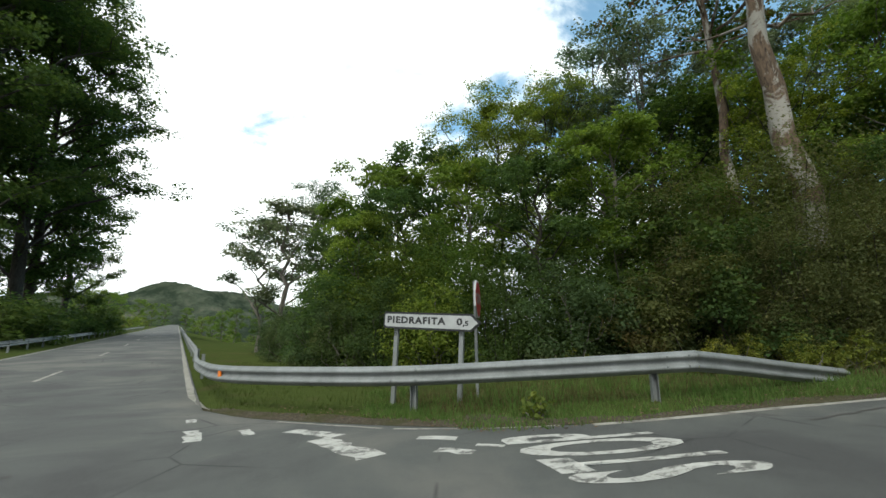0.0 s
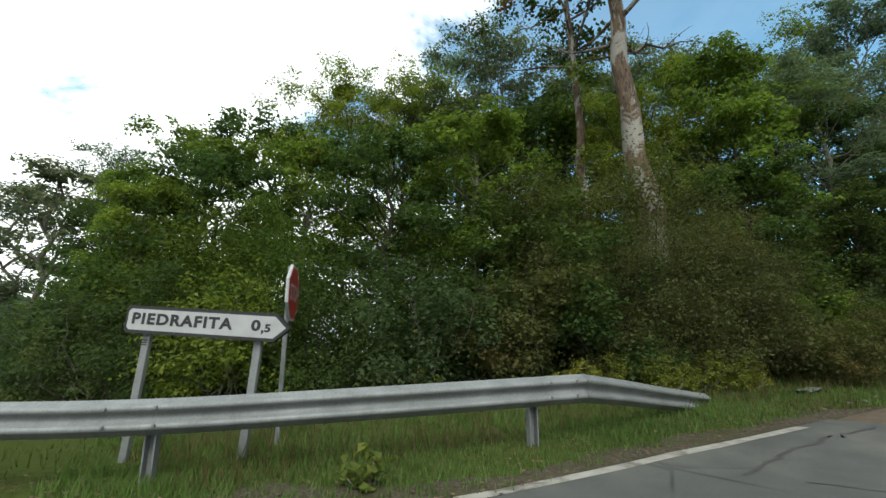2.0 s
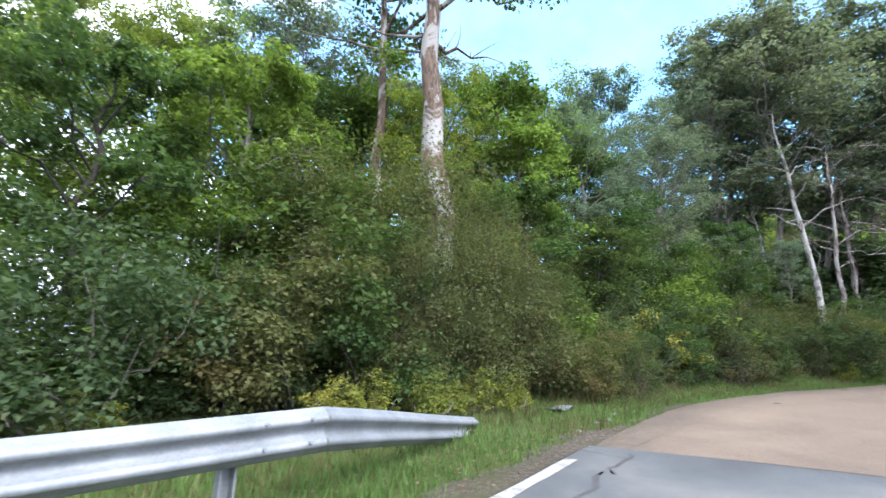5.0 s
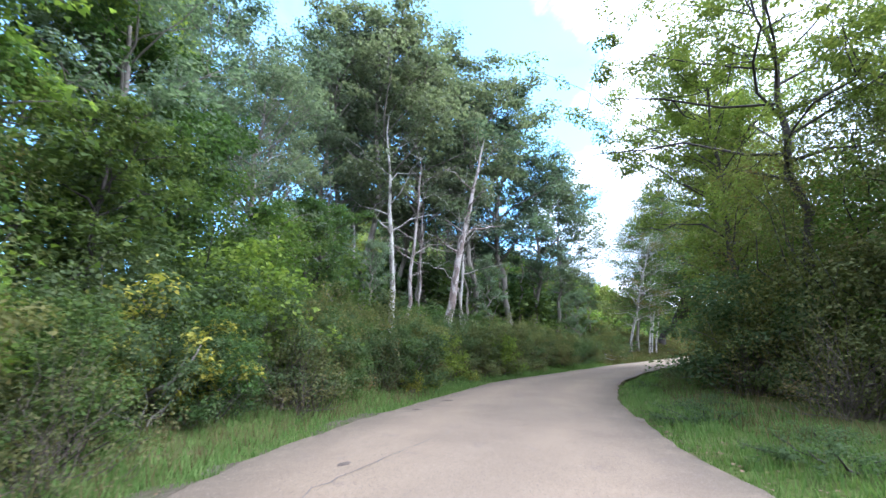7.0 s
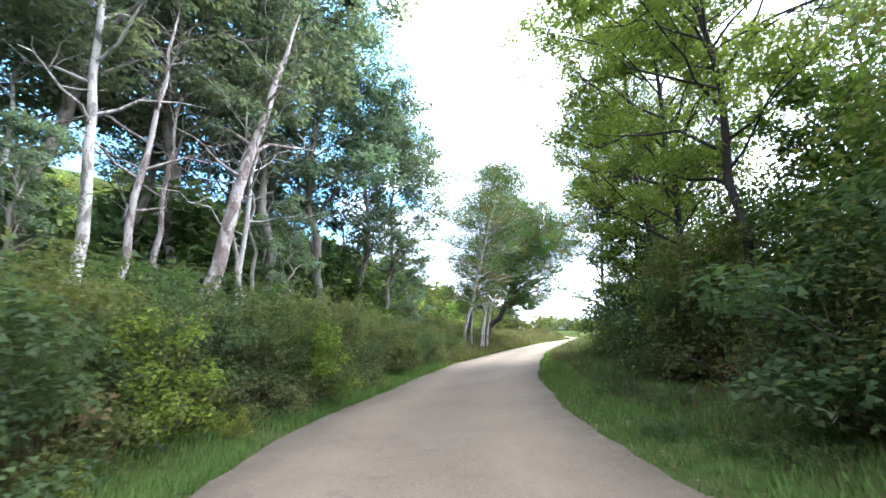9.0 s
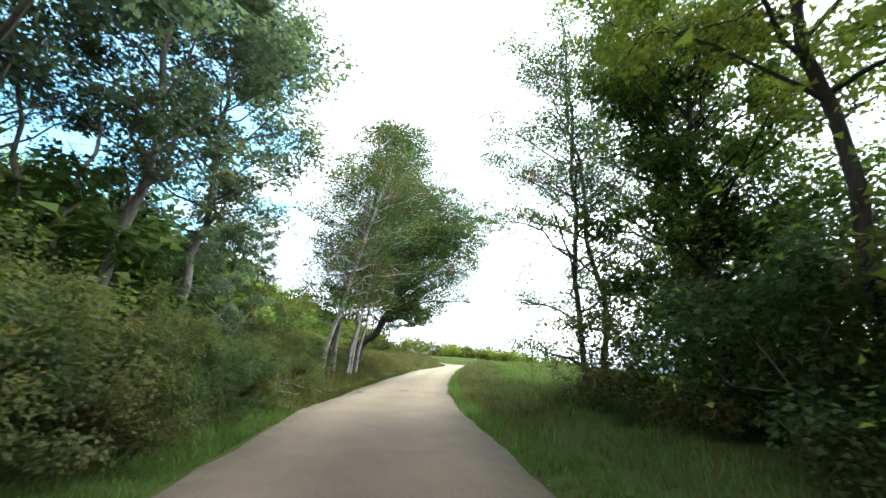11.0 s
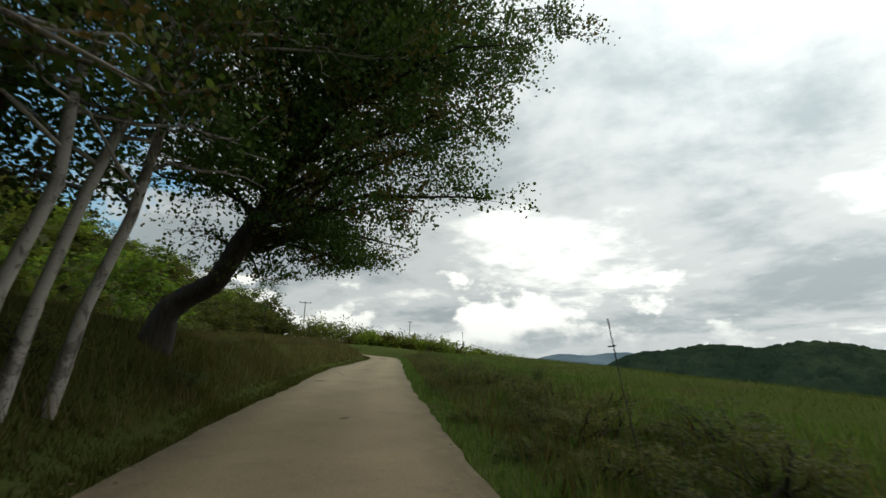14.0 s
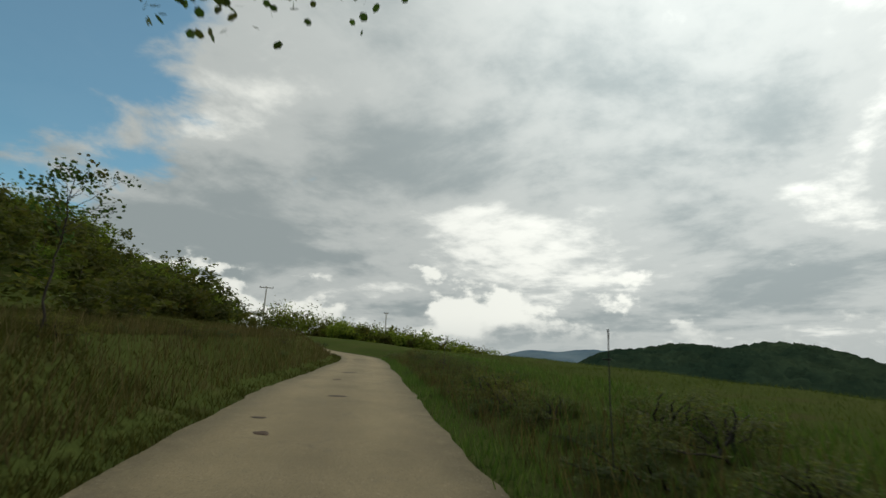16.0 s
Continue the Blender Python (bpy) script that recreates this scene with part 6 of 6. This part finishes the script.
tagged(new("corner_grass", mesh_of("corner_grass", v, f, M["grass_weed"])), "short dull grass between the rail and the thicket", "grass", kind="stuff")
x, y, h = np.concatenate(xs), np.concatenate(ys), np.concatenate(hs)
k, e, sd = lane_frame(x, y)
keep = e > np.where((x < 9) & (sd > 0), 0.16 + 0.5 * grass_rng.random(len(x)) ** 2, 0.02)
v, f = blades(grass_rng, x[keep], y[keep], h[keep], 0.006 + 0.03 * h[keep])
tagged(new("grass", mesh_of("grass", v, f, M["grass_green"])), "green uneven grass on the road verges", "grass", kind="stuff")
xs, ys, hs = [], [], []
for n, x0, x1, sgn, lo, hi, tall in ((4200, 2.0, 20.0, 1, 1.4, 3.4, 0.55), (1500, 8.0, 19.0, 1, 0.3, 1.7, 0.5), (9000, 18.0, 36.0, 1, 1.0, 2.4, 1.0), (1800, 14.0, 30.0, -1, 1.0, 2.6, 0.6), (5000, 31.0, 62.0, -1, 0.5, 2.0, 0.9), (12000, 34.0, 62.0, 1, 0.6, 4.8, 1.0)):
    x, y = verge(grass_rng, n, near_lane(x0), near_lane(x1), sgn, lo, hi)
    xs.append(x), ys.append(y), hs.append(tall * grass_rng.uniform(0.2, 0.55, n))
x, y, h = np.concatenate(xs), np.concatenate(ys), np.concatenate(hs)
v, f = blades(grass_rng, x, y, h, 0.006 + 0.006 * h, 0.3)
tagged(new("dry_grass", mesh_of("dry_grass", v, f, M["grass_dry"])), "tall dry brownish grass stalks on the verges", "grass", kind="stuff")
xs, ys = [], []
for n, x0, x1, lo, hi in ((40000, 33.0, 50.0, 0.02, 5.0), (46000, 40.0, 66.0, 0.02, 10.0), (26000, 34.0, 64.0, 4.0, 26.0)):
    x, y = verge(grass_rng, n, near_lane(x0), near_lane(x1), 1, lo, hi)
    xs.append(x), ys.append(y)
x, y = np.concatenate(xs), np.concatenate(ys)
h = grass_rng.uniform(0.05, 0.20, len(x)) * (0.9 + 0.5 * fbm(x, y, 1.7))
v, f = blades(grass_rng, x, y, h, 0.008 + 0.017 * h, 0.45)
tagged(new("rank_grass", mesh_of("rank_grass", v, f, M["grass_olive"])), "rank olive-brown grass on the bank", "grass", kind="stuff")
n = 60000
q = grass_rng.integers(near_lane(32), near_lane(64), n)
o = HALF[q] + 2.5 + 26 * grass_rng.random(n) ** 1.6
x, y = MID[q, 0] - LEFT[q, 0] * o + grass_rng.normal(size=n) * 0.3, MID[q, 1] - LEFT[q, 1] * o + grass_rng.normal(size=n) * 0.3
h = grass_rng.uniform(0.05, 0.14, n)
v, f = blades(grass_rng, x, y, h, 0.006 + 0.015 * h, 0.5)
tagged(new("meadow_grass", mesh_of("meadow_grass", v, f, M["grass_weed"])), "rough meadow grass beside the lane", "grass", kind="stuff")


# ---- far hills ----
def hill_mesh(name, cx, cy, rx, ry, h, base, turn, mat, bumps, label, seed, n=110):
    rng = np.random.default_rng(seed)
    a = np.linspace(-1, 1, n)
    x, y = np.meshgrid(a, a, indexing="ij")
    r = np.hypot(x, y)
    z = np.clip(np.cos(np.clip(r, 0, 1) * np.pi) * 0.5 + 0.5, 0, 1) ** 0.8
    ph = rng.uniform(0, 6.28, 8)
    z = z * (1 + 0.18 * np.sin(x * 4 + ph[0]) + 0.12 * np.sin(y * 5 + ph[1]) + 0.08 * np.sin(x * 11 + ph[2]) + 0.05 * np.sin(x * 23 + y * 9 + ph[3]))
    zz = base + h * z + bumps * rng.random((n, n)) * (z > 0.02)
    c, s = math.cos(turn), math.sin(turn)
    v = np.stack([cx + c * x * rx - s * y * ry, cy + s * x * rx + c * y * ry, zz], -1).reshape(-1, 3)
    i, j = np.meshgrid(np.arange(n - 1), np.arange(n - 1), indexing="ij")
    f = np.stack([i * n + j, (i + 1) * n + j, (i + 1) * n + j + 1, i * n + j + 1], -1).reshape(-1, 4)
    return tagged(new(name, mesh_of(name, v, f, mat)), label, "hill", kind="structure")


hill_mesh("hill_forest", -6, -560, 330, 300, 60, -32, 0.05, M["forest"], 8, "dark forested hill across the valley", 201, 190)
hill_mesh("hill_far", 520, -1900, 900, 300, 97, -32, 0.2, M["hazy_ridge"], 6, "distant ridge with blue haze in its colour", 202)
hill_mesh("hill_main", -420, 650, 400, 200, 88, -12, 0.5, M["open_hill"], 7, "rounded hill with scrub and trees on top", 203, 130)
hill_mesh("hill_main_low", -520, 420, 300, 160, 40, -12, 0.5, M["open_hill"], 5, "low wooded rise beyond the main road", 204)
hill_mesh("hill_ahead", 330, -260, 210, 110, 30, -5, -0.6, M["open_hill"], 4, "low wooded rise ahead of the lane", 205)

# ---- small things on the ground ----
def lump(name, x, y, z, rx, ry, rz, mat, label, category, seed, group=""):
    rng = np.random.default_rng(seed)
    bm = bmesh.new()
    bmesh.ops.create_icosphere(bm, subdivisions=2, radius=1.0)
    for v in bm.verts:
        v.co *= 0.8 + 0.4 * rng.random()
        v.co = Vector((v.co.x * rx, v.co.y * ry, max(v.co.z, -0.35) * rz))
    bm.transform(Matrix.Rotation(rng.uniform(0, 6.28), 4, "Z"))
    me = bpy.data.meshes.new(name)
    bm.to_mesh(me)
    bm.free()
    me.materials.append(mat)
    ob = new(name, me)
    ob.location = (x, y, z)
    return tagged(ob, label, category, group)


for q, (x, y) in enumerate(((9.0, 7.4), (9.3, 7.35), (9.9, 7.5), (8.2, 7.3))):
    lump("stone", x, y, ground_at(x, y) + 0.01, 0.06, 0.045, 0.03, M["stone_pale"], "pale flat stone at the lane's edge", "stone", 330 + q, "stones")
# crumpled pale sheet in the grass
bm = bmesh.new()
bmesh.ops.create_grid(bm, x_segments=8, y_segments=5, size=0.38)
r_ = np.random.default_rng(9)
for v in bm.verts:
    v.co.z = 0.03 * r_.random() + 0.025 * math.sin(v.co.x * 9) + 0.05
    v.co.y *= 0.42
sheet = bmesh.ops.solidify(bm, geom=bm.faces[:], thickness=0.006)
me = bpy.data.meshes.new("sheet")
bm.to_mesh(me)
bm.free()
me.materials.append(M["scrap_white"])
ob = tagged(new("crumpled_sheet", me), "crumpled pale sheet lying in the grass", "litter")
ob.matrix_basis = Matrix.Translation((9.6, 8.35, ground_at(9.6, 8.35) + 0.0)) @ Matrix.Rotation(radians(5), 4, "Z")


def stick(points, r, label):
    v, f = tubes([(points, np.linspace(r, r * 0.4, len(points)))], 6)
    return tagged(new("dead_branch", mesh_of("dead_branch", v, f, M["dead_wood"], True)), label, "branch")


for a, b, r in (((21.6, 4.95, 1.9), (21.3, 4.5, 1.35), 0.035), ((20.4, 5.7, 2.6), (19.9, 5.0, 1.6), 0.03), ((37.6, -7.2, 2.7), (37.2, -8.2, 2.3), 0.03), ((38.4, -8.3, 3.2), (38.0, -9.0, 2.4), 0.03), ((36.8, -7.6, 2.5), (37.0, -8.6, 2.35), 0.03)):
    rr = np.random.default_rng(int(a[0] * 10))
    stick(bend(rr, a, b, 5, 0.04), r, "pale dead branch sticking out of the verge")

pile = np.random.default_rng(71)
for q in range(8):
    x, y = 37.3 + pile.normal() * 0.5, -8.25 + pile.normal() * 0.4
    z, a, w = ground_at(x, y) + pile.uniform(0.05, 0.42), pile.uniform(0, 3.14), pile.uniform(0.25, 0.5)
    up = pile.uniform(-0.08, 0.22) if q % 4 else 0.55
    stick(bend(pile, (x - math.cos(a) * w, y - math.sin(a) * w, z - up * 0.4), (x + math.cos(a) * w, y + math.sin(a) * w, z + up), 5, 0.03), pile.uniform(0.007, 0.014), "pale dead branch lying on the brush pile")
# fallen leaves along the edges
lit = np.random.default_rng(601)
xs, ys, zs = [], [], []
for n, x0, x1, sgn, lo, hi in ((1000, -1.0, 12.0, 1, 0.05, 1.2), (320, 35.0, 41.0, 1, -0.3, 0.6), (150, 34.0, 44.0, -1, -0.1, 0.5), (500, 12.0, 30.0, -1, -0.1, 0.6)):
    x, y = verge(lit, n, near_lane(x0), near_lane(x1), sgn, lo, hi)
    k, e, sd = lane_frame(x, y)
    xs.append(x), ys.append(y), zs.append(np.where(e > 0.1, land(x, y) + 0.03, MID[k, 2] + 0.03))
at = np.column_stack([np.concatenate(xs), np.concatenate(ys), np.concatenate(zs)])
v, f = leaves(lit, at, 0.048, 0.0, 0.8, 0.25)
v = v.reshape(-1, 4, 3)
v[:, :, 2] = at[:, None, 2] + 0.35 * (v[:, :, 2] - at[:, None, 2]) + 0.01
tagged(new("fallen_leaves", mesh_of("fallen_leaves", v.reshape(-1, 3), f, M["dead_leaf"])), "brown fallen leaves scattered along the road edges", "leaves", kind="stuff")
# a broad-leaved seedling in front of the rail
ob = make_bush("seedling", 610, 0.24, 0.40, 110, 0.10, M["leaf_ash"], M["bark_grey"], 5, 0.5, 22)
ob.matrix_basis = Matrix.Translation((1.27, 6.62, ground_at(1.27, 6.62)))
tagged(ob, "small broad-leaved seedling with yellowing leaves by the rail", "plant")
